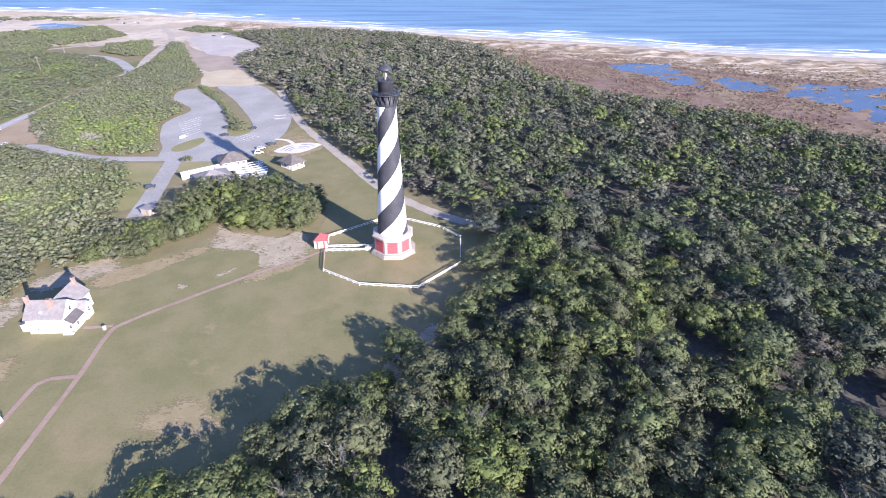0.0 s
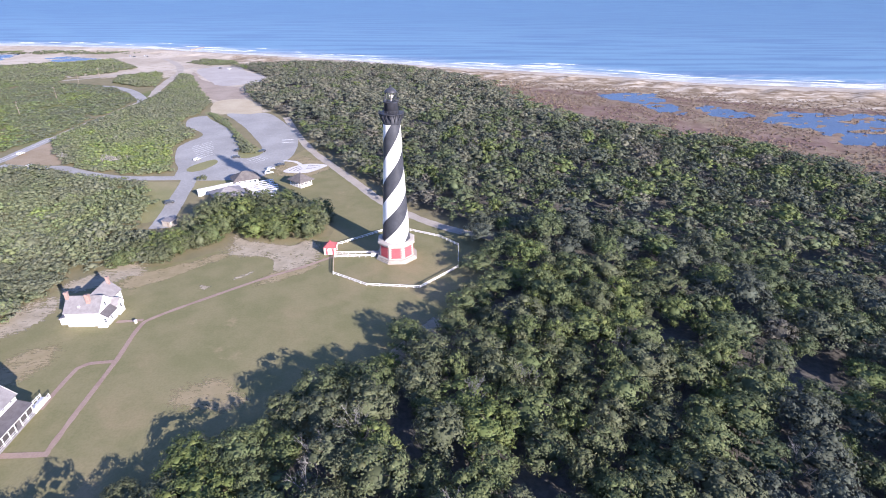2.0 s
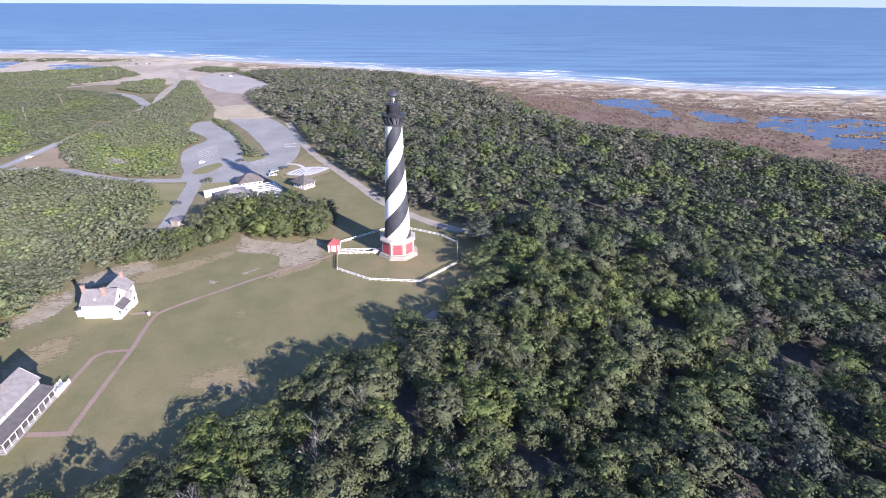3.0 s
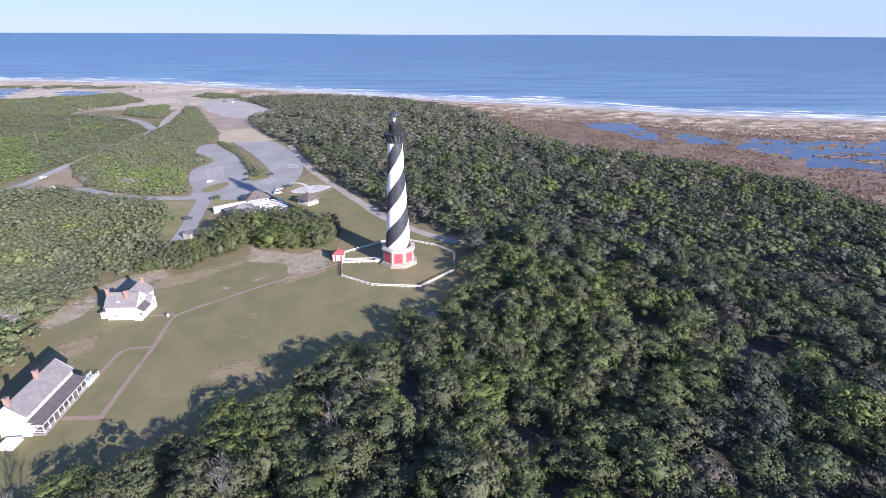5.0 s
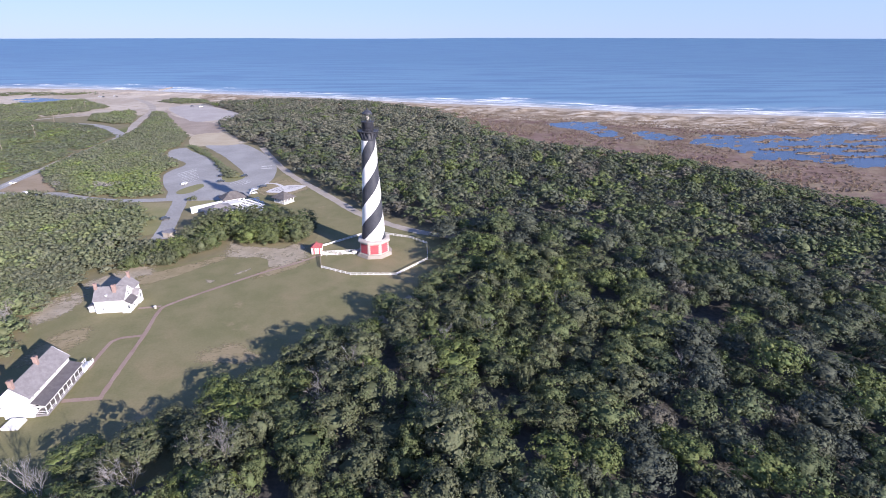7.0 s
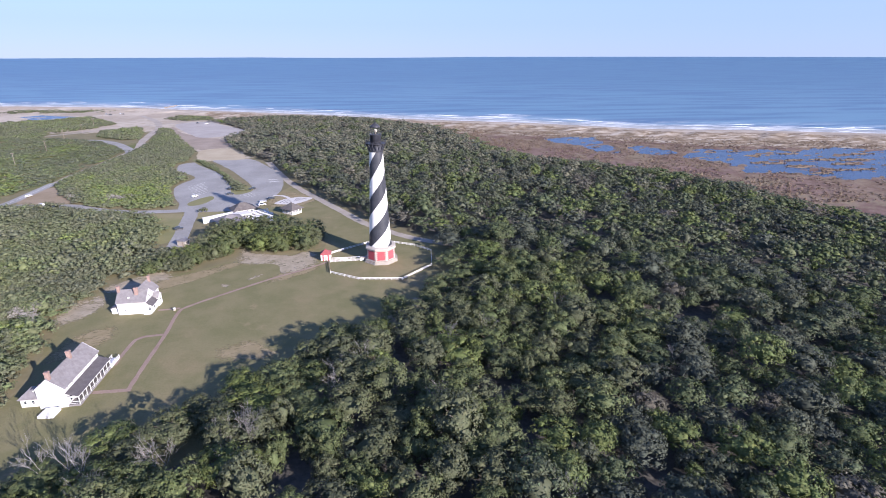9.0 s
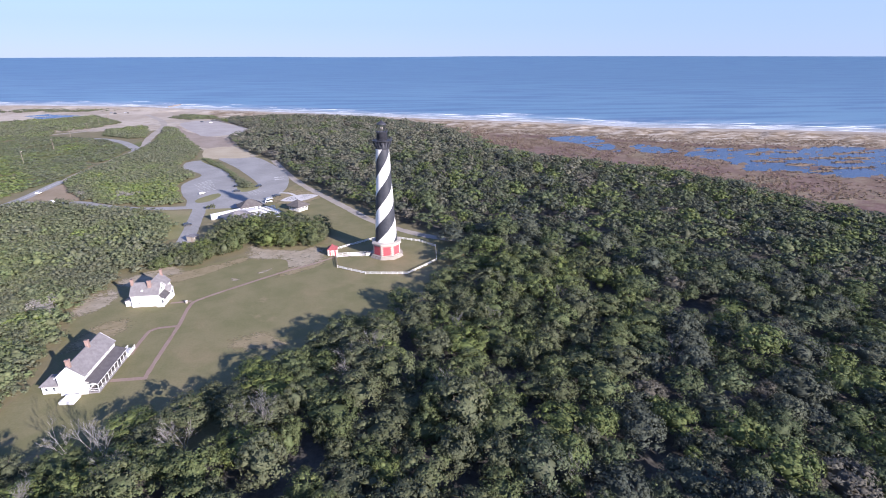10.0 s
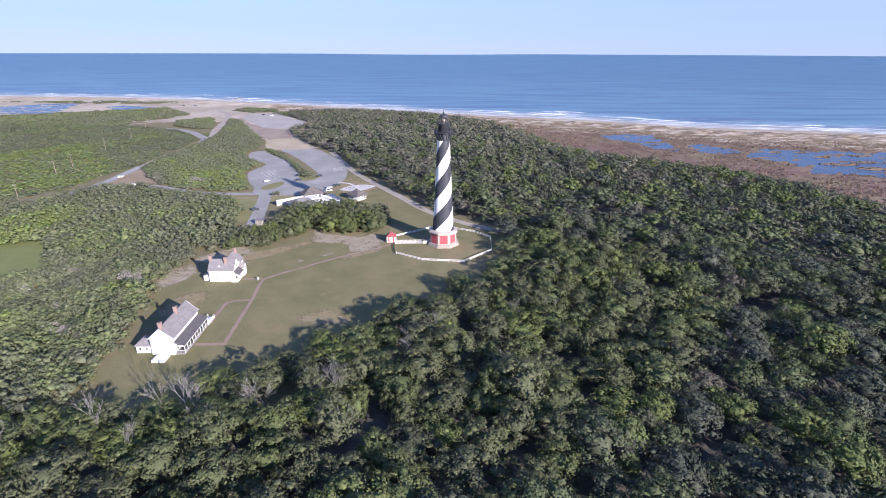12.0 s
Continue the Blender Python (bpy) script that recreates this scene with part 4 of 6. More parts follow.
def scrub(poly, step, radius, height, label, templates, fine=None, name="scrub", gaps=0.0, tone=0.36, bright=(), overlap=0.37):
    x, y, g = stand(poly, step * 0.6, radius * overlap)
    rows = rows_for(x, y, radius / 2.6, height / 4.0, 0.06, 0.15)
    rows[:, 2] *= g
    rows[:, 3] *= 0.6 + 0.4 * g
    t = tone + 0.3 * wobble(x, y, 0.028, 6.0) + 0.15 * wobble(x, y, 0.11, 2.0)
    for patch in bright:
        s = np.where(inside(patch, x, y), 1, -1) * edge_distance(patch, x, y)
        t = t + 0.5 * np.clip(0.5 + s / 10, 0, 1)
    rows[:, 5] = np.clip(t + rng.normal(0, 0.17, len(x)), 0, 1)
    rows[:, 3] *= np.clip(0.65 + edge_distance(poly, x, y) / 20, 0, 1) * (1 + 0.22 * wobble(x, y, 0.07, 5.0))
    clear = edge_distance(MAIN_ROAD, x, y, closed=False) > 6.0
    clear &= ~inside(MEADOW, x, y) & (x > -60 - 0.95 * (y + 240))
    for sx, sy, w, _ in GREY_SHRUBS:
        clear &= np.hypot(x - sx, y - sy) > 0.5 * w + 0.6
    rows, x, y = rows[clear], x[clear], y[clear]
    if gaps:
        rows = rows[wobble(x, y, 0.06, 8.0) + rng.normal(0, 0.2, len(x)) > gaps]
    close = (rows[:, 1] < -12) if fine else np.zeros(len(rows), bool)
    if fine:
        scatter_mesh(name, fine, rows[close], M_LEAF_S, label, "scrub")
    scatter_mesh(name, templates, rows[~close], M_LEAF_S, label, "scrub")


B0 = [crown(600 + i, 2.6, 4.0, -0.3, 15, 26, 0.165, lobe=(0.24, 0.40), low=-0.2, solid=0.6) for i in range(8)]
B0F = [crown(610 + i, 2.6, 4.0, -0.3, 12, 16, 0.19, lobe=(0.26, 0.42), low=-0.1, solid=0.66) for i in range(8)]
B1 = [crown(620 + i, 2.6, 4.0, -0.4, 6, 6, 0.36, lobe=(0.32, 0.52), low=-0.1, loose=0.3, solid=0.82) for i in range(6)]
B2 = [crown(640 + i, 2.6, 4.0, -0.4, 3, 5, 0.54, lobe=(0.4, 0.6), low=0.2, loose=0.3, solid=0.85) for i in range(6)]
scrub(WEST_WOOD, 4.2, 3.3, 4.7, "thick green coastal scrub behind the houses", B0F, B0, overlap=0.46,
      bright=[[(-200, -10), (-190, 30), (-215, 50), (-240, 20), (-225, -30)], [(-118, -62), (-112, -52), (-124, -44), (-130, -56)]])
scrub(HEATH_ISLAND, 2.9, 2.4, 3.0, "low green scrub inside the road loop", B1, tone=0.25,
      bright=[[(-196, 140), (-198, 158), (-176, 160), (-163, 178), (-150, 160), (-132, 128), (-130, 100), (-150, 104), (-178, 114)]])
scrub(HEATH_WEST, 4.8, 3.0, 1.25, "low yellow-green heath scrub beyond the road", B2, gaps=-0.6, tone=0.4,
      bright=[[(-345, 290), (-250, 180), (-248, 120), (-300, 60), (-420, 180)], [(-325, 330), (-312, 370), (-290, 335), (-296, 312)]])
scrub(HEATH_FAR, 4.2, 2.6, 2.6, "distant low scrub near the dunes", B2, gaps=-0.55)
scrub(HEATH_CLUMP, 3.6, 2.4, 2.8, "low scrub between the loop road and the track", B2)
scrub(HEDGE, 2.3, 1.8, 2.8, "hedge of bushes between the car parks", B1, name="hedge")
scrub(DUNE_SCRUB, 5.0, 2.8, 1.9, "bushes beside the far car park", B2)
MARSH_EDGE = [(x + 2, y + 2) for x, y in FOREST_EDGE[4:14]] + [(x + 16, y + 24) for x, y in reversed(FOREST_EDGE[4:14])]
scrub(MARSH_EDGE, 5.5, 2.2, 1.7, "low dark bushes thinning out into the marsh", B2, gaps=0.1)
scrub(DUNE_BAND, 6.0, 2.8, 1.5, "dune bushes behind the beach", B2, gaps=-0.1)


# ---- lighthouse ----
LH = pose(-0.2, -3.0, 0)
light = thing("lighthouse", LH, "tall black and white spiral-banded lighthouse on a red octagonal base", "lighthouse")
OCT = math.pi / 8
for r0, r1, z0, z1 in ((8.1, 8.1, -0.1, 0.45), (7.75, 7.75, 0.45, 0.85), (7.45, 7.3, 0.85, 1.35)):
    part("plinth_step", lathe([(r0, z0), (r0, z1 - 0.06), (r1 - 0.06, z1)], 8, a0=OCT), M_GRANITE, light, "pale granite step")
part("base_wall", lathe([(6.7, 1.35), (6.55, 6.2)], 8, a0=OCT), M_CREAM, light, "cream painted octagonal wall")


def toothed_panel(width, height, teeth, bite):
    """A panel whose upright edges are stepped by the corner stones."""
    right = []
    for i in range(teeth):
        x = width / 2 - (bite if i % 2 else 0)
        right += [(x, height * i / teeth), (x, height * (i + 1) / teeth)]
    outline = right + [(-x, z) for x, z in right[::-1]]
    bm = bmesh.new()
    a = [bm.verts.new((x, 0.0, z)) for x, z in outline]
    b = [bm.verts.new((x, -0.12, z)) for x, z in outline]
    bm.faces.new(a[::-1])
    bm.faces.new(b)
    n = len(a)
    for i in range(n):
        bm.faces.new((a[i], a[(i + 1) % n], b[(i + 1) % n], b[i]))
    bmesh.ops.recalc_face_normals(bm, faces=bm.faces)
    return bm


panel_mesh = None
for i in range(8):
    if panel_mesh is None:
        ob = part("brick_panel", toothed_panel(4.0, 4.1, 9, 0.42), M_RED, light, "red painted brick panel with stepped edges")
        panel_mesh = ob.data
    else:
        ob = new("brick_panel", panel_mesh)
        ob.parent = light
        tagged(ob, "red painted brick panel with stepped edges")
    ob.matrix_local = pose(0, 0, 1.7, 0, 0, 45 * i) @ pose(0, -6.12, 0, -1.5)
part("cornice", lathe([(6.6, 6.1), (7.1, 6.3), (7.25, 6.5), (7.25, 7.0), (6.9, 7.25), (5.0, 7.5)], 8, a0=OCT), M_CREAM, light, "cream stone cornice")
part("door_hood", box(-7.9, -6.3, -1.0, 1.0, 1.3, 1.6), M_GRANITE, light, "granite door landing")


def tower_radius(z):
    return np.interp(z, [7.0, 8.2, 14, 30, 44, 49.5], [5.25, 5.0, 4.65, 3.78, 3.1, 2.88])


def band(start, name, material):
    """One helical band of the shaft, half a pitch high, rising as it goes round from west by south to east."""
    bm = bmesh.new()
    pitch, half, n, m = 30.4, 7.6, 220, 6
    z_low, z_high = 7.3, 49.6
    grid = {}
    a_min = -2 * math.pi * 2.2
    for i in range(n + 1):
        a = a_min + (2 * math.pi * 4.4) * i / n
        mid = start + pitch * a / (2 * math.pi)
        if mid + half / 1 < z_low - 2 or mid - half > z_high + 2:
            continue
        for j in range(m + 1):
            z = min(max(mid + half * (j / m - 0.5), z_low), z_high)
            r = float(tower_radius(z))
            f = math.pi + a
            grid[i, j] = bm.verts.new((r * math.cos(f), r * math.sin(f), z))
    for (i, j), v in list(grid.items()):
        if (i + 1, j + 1) in grid and (i + 1, j) in grid and (i, j + 1) in grid:
            q = (v, grid[i + 1, j], grid[i + 1, j + 1], grid[i, j + 1])
            if len({tuple(round(c, 4) for c in w.co) for w in q}) >= 3:
                bm.faces.new(q)
    bmesh.ops.remove_doubles(bm, verts=bm.verts, dist=0.001)
    bmesh.ops.recalc_face_normals(bm, faces=bm.faces)
    return part(name, bm, material, light, "black painted spiral band" if material is M_BLACK else "white painted spiral band", smooth=True)


band(23.4, "black_band", M_BLACK)
band(23.4 + 15.2, "black_band", M_BLACK)
band(23.4 + 7.6, "white_band", M_WHITE)
band(23.4 + 22.8, "white_band", M_WHITE)
part("collar", lathe([(2.9, 49.5), (3.02, 49.7), (3.02, 50.3), (2.95, 53.0)], 32), M_IRON, light, "black iron collar under the gallery", True)
for k in range(16):
    a = 2 * math.pi * k / 16
    bm = beam((2.92, 0, 50.0), (4.05, 0, 52.8), 0.2, 0.28)
    beam((2.92, 0, 52.75), (4.15, 0, 52.75), 0.18, 0.24, bm)
    beam((3.98, 0, 51.9), (3.98, 0, 52.8), 0.16, 0.16, bm)
    part("bracket", bm, M_IRON, light).matrix_local = pose(0, 0, 0, 0, 0, math.degrees(a))
part("gallery_deck", lathe([(4.1, 52.85), (4.3, 52.95), (4.3, 53.15), (2.2, 53.2)], 32), M_IRON, light, "black iron gallery floor")
part("watch_room", lathe([(2.38, 53.15), (2.3, 56.3), (2.45, 56.4), (2.45, 56.6)], 24), M_IRON, light, "black iron watch room", True)


def ring_rail(radius, z0, posts, rails, parent, name, thick=0.05):
    for k in range(posts):
        a = 2 * math.pi * k / posts
        x, y = radius * math.cos(a), radius * math.sin(a)
        part(name + "_post", box(x - thick, x + thick, y - thick, y + thick, z0, z0 + 1.1), M_IRON, parent)
    for h in rails:
        bm = bmesh.new()
        n = posts * 2
        for k in range(n):
            a, b = 2 * math.pi * k / n, 2 * math.pi * (k + 1) / n
            beam((radius * math.cos(a), radius * math.sin(a), z0 + h), (radius * math.cos(b), radius * math.sin(b), z0 + h), thick * 1.4, thick * 1.4, bm)
        part(name + "_rail", bm, M_IRON, parent)


ring_rail(4.2, 53.15, 24, (0.4, 0.75, 1.08), light, "gallery")
part("lantern_gallery", lathe([(2.6, 56.55), (2.7, 56.65), (2.7, 56.75), (1.9, 56.8)], 24), M_IRON, light)
ring_rail(2.6, 56.75, 14, (0.5, 1.0), light, "lantern_gallery", 0.04)
M_PANE = Mat("lantern_glass", 0.05, 0.0, 0.5)
M_PANE.b.inputs["Transmission Weight"].default_value = 1.0
M_PANE.b.inputs["IOR"].default_value = 1.08
M_PANE = M_PANE.color((0.92, 0.94, 0.95)).m
for k in range(12):
    a0, a1 = 2 * math.pi * k / 12, 2 * math.pi * (k + 1) / 12
    x0, y0, x1, y1 = 1.85 * math.cos(a0), 1.85 * math.sin(a0), 1.85 * math.cos(a1), 1.85 * math.sin(a1)
    part("mullion", box(x0 - 0.06, x0 + 0.06, y0 - 0.06, y0 + 0.06, 56.75, 59.7), M_IRON, light)
    pane = part("lantern_pane", beam((x0, y0, 58.2), (x1, y1, 58.2), 0.03, 2.85), M_PANE, light, "clear lantern glass")
    pane.visible_shadow = False
part("beacon", lathe([(0.3, 56.8), (0.3, 57.6), (0.62, 57.8), (0.62, 58.5), (0.3, 58.8)], 12), M_GRANITE, light, "pale rotating beacon drum")
part("lantern_roof", lathe([(2.05, 59.6), (2.1, 59.75), (1.7, 60.35), (1.1, 60.8), (0.5, 61.1), (0.32, 61.25)], 24), M_IRON, light, "black domed iron roof", True)
part("finial", lathe([(0.12, 61.15), (0.32, 61.3), (0.38, 61.55), (0.25, 61.8), (0.06, 61.9), (0.05, 62.8)], 10), M_IRON, light, "ball finial with rod")


# ---- fences ----
def fence(points, material, label, gap=2.3, height=1.15, rails=(0.45, 1.0)):
    f = thing("fence", pose(*points[0], 0.05), label, "fence")
    bars, posts = [], []
    for a, b in zip(points, points[1:]):
        a, b = Vector(a), Vector(b)
        n = max(1, round((b - a).length / gap))
        for k in range(n):
            p, q = a.lerp(b, k / n), a.lerp(b, (k + 1) / n)
            posts.append(p)
            bars.append((p, q))
    posts.append(Vector(points[-1]))
    o = Vector(points[0])
    post_mesh = None
    for p in posts:
        if post_mesh is None:
            ob = part("post", box(-0.09, 0.09, -0.09, 0.09, -0.1, height, 0.02), material, f)
            post_mesh = ob.data
        else:
            ob = new("post", post_mesh)
            ob.parent = f
        ob.location = (p.x - o.x, p.y - o.y, 0)
    for p, q in bars:
        for h in rails:
            part("rail", beam((p.x - o.x, p.y - o.y, h), (q.x - o.x, q.y - o.y, h), 0.07, 0.2), material, f)
    return f


FENCE = [(-22.2, -16.6), (-10, -25.2), (8, -27.8), (22, -14.2), (23.6, 3.6), (16.5, 12), (5, 18.4), (-7, 18.2), (-23.6, 6.4)]
fence(FENCE, M_WHITE, "white post and rail fence round the lighthouse green")
fence([(-23.6, -4.2), (-23, -10), (-22.2, -16.0)], M_WOOD, "brown weathered section of fence by the hut", 1.2)
fence([(-23.2, -3.9), (-9.6, -3.9)], M_WHITE, "white fence along the lighthouse walk")
fence([(-23.2, -1.2), (-8.8, -1.2)], M_WHITE, "white fence on the far side of the lighthouse walk")
strip("brick_walk", [(-24, -2.5), (-16, -2.5), (-7.5, -2.2)], 1.8, 0.11, M_PATH, "brick walk to the lighthouse door", "path", 0.05)
pier = thing("gate_pier", pose(-8.9, -3.0, 0.05), "low white gate pier beside the lighthouse steps", "pier")
part("pier_block", box(-0.9, 0.9, -0.7, 0.7, -0.1, 1.3, 0.05), M_WHITE, pier)
part("pier_cap", box(-1.0, 1.0, -0.8, 0.8, 1.3, 1.45, 0.03), M_CREAM, pier)
part("pier_post", box(-0.75, -0.5, -0.12, 0.12, 1.45, 2.2, 0.03), M_IRON, pier)


# ---- houses ----
def roof_plane(a, b, c, d, thick=0.16):
    """A slab through four corners, eave a-b and ridge c-d, with its thickness below."""
    bm = bmesh.new()
    top = [bm.verts.new(p) for p in (a, b, c, d)]
    low = [bm.verts.new((p[0], p[1], p[2] - thick)) for p in (a, b, c, d)]
    bm.faces.new(top)
    bm.faces.new(low[::-1])
    for i in range(4):
        bm.faces.new((top[i], low[i], low[(i + 1) % 4], top[(i + 1) % 4]))
    bmesh.ops.recalc_face_normals(bm, faces=bm.faces)
    return bm


def shingle_rows(parent, a, b, c, d, material, rows):
    """Courses laid on a roof plane, each a thin board row a little proud of the next."""
    a, b, c, d = (Vector(p) for p in (a, b, c, d))
    n = (b - a).cross(d - a).normalized()
    if n.z < 0:
        n = -n
    for i in range(rows):
        t0, t1 = i / rows, min(1.0, (i + 1.25) / rows)
        p = [a.lerp(d, t0), b.lerp(c, t0), b.lerp(c, t1), a.lerp(d, t1)]
        bm = bmesh.new()
        top = [bm.verts.new(p[0] + n * 0.06), bm.verts.new(p[1] + n * 0.06), bm.verts.new(p[2] + n * 0.012), bm.verts.new(p[3] + n * 0.012)]
        low = [bm.verts.new(q + n * 0.002) for q in p]
        bm.faces.new(top)
        for k in range(4):
            bm.faces.new((top[k], low[k], low[(k + 1) % 4], top[(k + 1) % 4]))
        bmesh.ops.recalc_face_normals(bm, faces=bm.faces)
        part("shingle_course", bm, material, parent)


def gable_body(x0, x1, y0, y1, h, ridge, along="y", z0=-0.1):
    """Walls with gable ends."""
    bm = bmesh.new()
    if along == "y":
        xm = (x0 + x1) / 2
        prof = [(x0, z0), (x1, z0), (x1, h), (xm, ridge), (x0, h)]
        a = [bm.verts.new((x, y0, z)) for x, z in prof]
        b = [bm.verts.new((x, y1, z)) for x, z in prof]
    else:
        ym = (y0 + y1) / 2
        prof = [(y0, z0), (y1, z0), (y1, h), (ym, ridge), (y0, h)]
        a = [bm.verts.new((x0, y, z)) for y, z in prof]
        b = [bm.verts.new((x1, y, z)) for y, z in prof]
    bm.faces.new(a)
    bm.faces.new(b)
    for i in range(5):
        bm.faces.new((a[i], a[(i + 1) % 5], b[(i + 1) % 5], b[i]))
    bmesh.ops.recalc_face_normals(bm, faces=bm.faces)
    return bm


def hip_roof(x0, x1, y0, y1, z, top, ridge=0.0, over=0.4, thick=0.15):
    """A hip roof; ridge: its length along x."""
    bm = bmesh.new()
    x0, x1, y0, y1 = x0 - over, x1 + over, y0 - over, y1 + over
    xm, ym = (x0 + x1) / 2, (y0 + y1) / 2
    low = [bm.verts.new(p) for p in ((x0, y0, z - thick), (x1, y0, z - thick), (x1, y1, z - thick), (x0, y1, z - thick))]
    e = [bm.verts.new(p) for p in ((x0, y0, z), (x1, y0, z), (x1, y1, z), (x0, y1, z))]
    if ridge > 0:
        l, r = bm.verts.new((xm - ridge / 2, ym, top)), bm.verts.new((xm + ridge / 2, ym, top))
        bm.faces.new((e[0], e[1], r, l)), bm.faces.new((e[1], e[2], r)), bm.faces.new((e[2], e[3], l, r)), bm.faces.new((e[3], e[0], l))
    else:
        t = bm.verts.new((xm, ym, top))
        for i in range(4):
            bm.faces.new((e[i], e[(i + 1) % 4], t))
    bm.faces.new(low[::-1])
    for i in range(4):
        bm.faces.new((low[i], low[(i + 1) % 4], e[(i + 1) % 4], e[i]))
    bmesh.ops.recalc_face_normals(bm, faces=bm.faces)
    return bm


def chimney(x, y, z0, z1, parent, w=0.9, d=0.9):
    c = part("chimney", box(x - w / 2, x + w / 2, y - d / 2, y + d / 2, z0, z1, 0.03), M_BRICK, parent, "red brick chimney")
    part("chimney_cap", box(x - w / 2 - 0.1, x + w / 2 + 0.1, y - d / 2 - 0.1, y + d / 2 + 0.1, z1 - 0.35, z1 - 0.12, 0.03), M_BRICK, c)
    part("flue", box(x - w / 4, x + w / 4, y - d / 4, y + d / 4, z1 - 0.1, z1 + 0.01), M_IRON, c)


def window(parent, x, y, z, w, h, face):
    """A sash window on a wall; face: the wall's outward side."""
    turn = {"-y": 0, "+x": 90, "+y": 180, "-x": -90}[face]
    o = part("window", box(-w / 2, w / 2, -0.03, 0.03, -h / 2, h / 2), M_GLASSDARK, parent, "dark sash window")
    o.matrix_local = Matrix.Translation((x, y, z)) @ pose(0, 0, 0, 0, 0, turn)
    bm = bmesh.new()
    for x0, x1, z0, z1 in ((-w / 2 - 0.1, -w / 2, -h / 2, h / 2), (w / 2, w / 2 + 0.1, -h / 2, h / 2), (-w / 2 - 0.1, w / 2 + 0.1, h / 2, h / 2 + 0.12)):
        box(x0, x1, -0.07, 0.02, z0, z1, bm=bm)
    part("window_frame", bm, M_CLAP, o)
    part("sash_bar", box(-w / 2, w / 2, -0.06, -0.035, -0.03, 0.03), M_CLAP, o)
    part("sill", box(-w / 2 - 0.15, w / 2 + 0.15, -0.14, 0.02, -h / 2 - 0.1, -h / 2), M_CLAP, o)


# long double house
H2 = thing("house", pose(-92.6, -98.2, 0.05), "long white clapboard house with grey roof, chimneys and porch", "house")
W, L, EAVE, RIDGE = 6.9, 18.2, 6.1, 9.1
part("wall", gable_body(0, W, 0, L, EAVE, RIDGE - 0.12), M_CLAP, H2, "white clapboard walls with gable ends")
for k in range(9):
    z = 0.5 + 0.55 * k
    part("clapboard", box(0.05, W - 0.05, -0.05, 0.0, z, z + 0.06), M_CLAP, H2)
ov = 0.35
drop = (RIDGE - EAVE) / (W / 2) * ov
west = ((-ov, -ov, EAVE - drop), (-ov, L + ov, EAVE - drop), (W / 2, L + ov, RIDGE), (W / 2, -ov, RIDGE))
east = ((W + ov, L + ov, EAVE - drop), (W + ov, -ov, EAVE - drop), (W / 2, -ov, RIDGE), (W / 2, L + ov, RIDGE))
for side in (west, east):
    rf = part("roof", roof_plane(*side), M_SHINGLE, H2, "grey weathered wood shingle roof")
    shingle_rows(rf, *side, M_SHINGLE, 14)
part("ridge_board", beam((W / 2, -ov, RIDGE + 0.06), (W / 2, L + ov, RIDGE + 0.06), 0.24, 0.12), M_SHINGLE, H2)
for sx in (-ov, W + ov):
    part("barge_board", beam((sx, -ov - 0.03, EAVE - drop - 0.05), (W / 2, -ov - 0.03, RIDGE - 0.05), 0.06, 0.26), M_CLAP, H2, "white barge board")
    part("barge_board", beam((sx, L + ov + 0.03, EAVE - drop - 0.05), (W / 2, L + ov + 0.03, RIDGE - 0.05), 0.06, 0.26), M_CLAP, H2, "white barge board")
chimney(W / 2 + 0.2, 0.6, 8.0, 11.0, H2, 1.0, 0.9)
chimney(W / 2 + 0.2, 10.9, 8.0, 11.0, H2, 1.0, 0.9)
for k in range(7):
    window(H2, W + 0.03, 1.6 + 2.5 * k, 5.3, 0.55, 0.5, "+x")
for k in range(5):
    window(H2, W + 0.03, 1.8 + 3.6 * k, 1.9, 0.9, 1.6, "+x")
    window(H2, -0.03, 1.8 + 3.6 * k, 3.9, 0.9, 1.4, "-x")
# porch along the east side
PW = 2.9
part("porch_floor", box(W, W + PW, 0.1, L - 0.2, 0.0, 0.55, 0.03), M_SHINGLE, H2, "grey boarded porch floor")
pr = ((W + PW + 0.3, L, 3.25), (W + PW + 0.3, -0.1, 3.25), (W, -0.1, 4.35), (W, L, 4.35))
prf = part("porch_roof", roof_plane(*pr), M_SHINGLE_DARK, H2, "dark shingled porch roof")
shingle_rows(prf, *pr, M_SHINGLE_DARK, 7)
part("fascia", box(W + PW + 0.24, W + PW + 0.32, -0.1, L, 3.02, 3.2), M_CLAP, H2)
for k in range(10):
    y = 0.25 + (L - 0.7) * k / 9
    part("porch_post", box(W + PW - 0.12, W + PW + 0.06, y - 0.09, y + 0.09, 0.55, 3.1, 0.02), M_CLAP, H2, "white porch post")
    if k < 9 and k not in (2, 6):
        y2 = 0.25 + (L - 0.7) * (k + 1) / 9
        for h in (0.75, 1.2):
            part("porch_rail", beam((W + PW - 0.03, y, h), (W + PW - 0.03, y2, h), 0.07, 0.09), M_CLAP, H2)
        part("screen", box(W + PW - 0.045, W + PW - 0.025, y + 0.12, y2 - 0.12, 1.28, 2.85), M_SCREEN, H2, "dark insect screen")
for z in (0.85, 1.4):
    part("porch_rail", beam((W, 0.25, z), (W + PW, 0.25, z), 0.07, 0.09), M_CLAP, H2)
part("porch_gable", prism([(W, 0.1), (W + PW, 0.1), (W + PW, 0.22), (W, 0.22)], 2.75, 3.15), M_CLAP, H2)
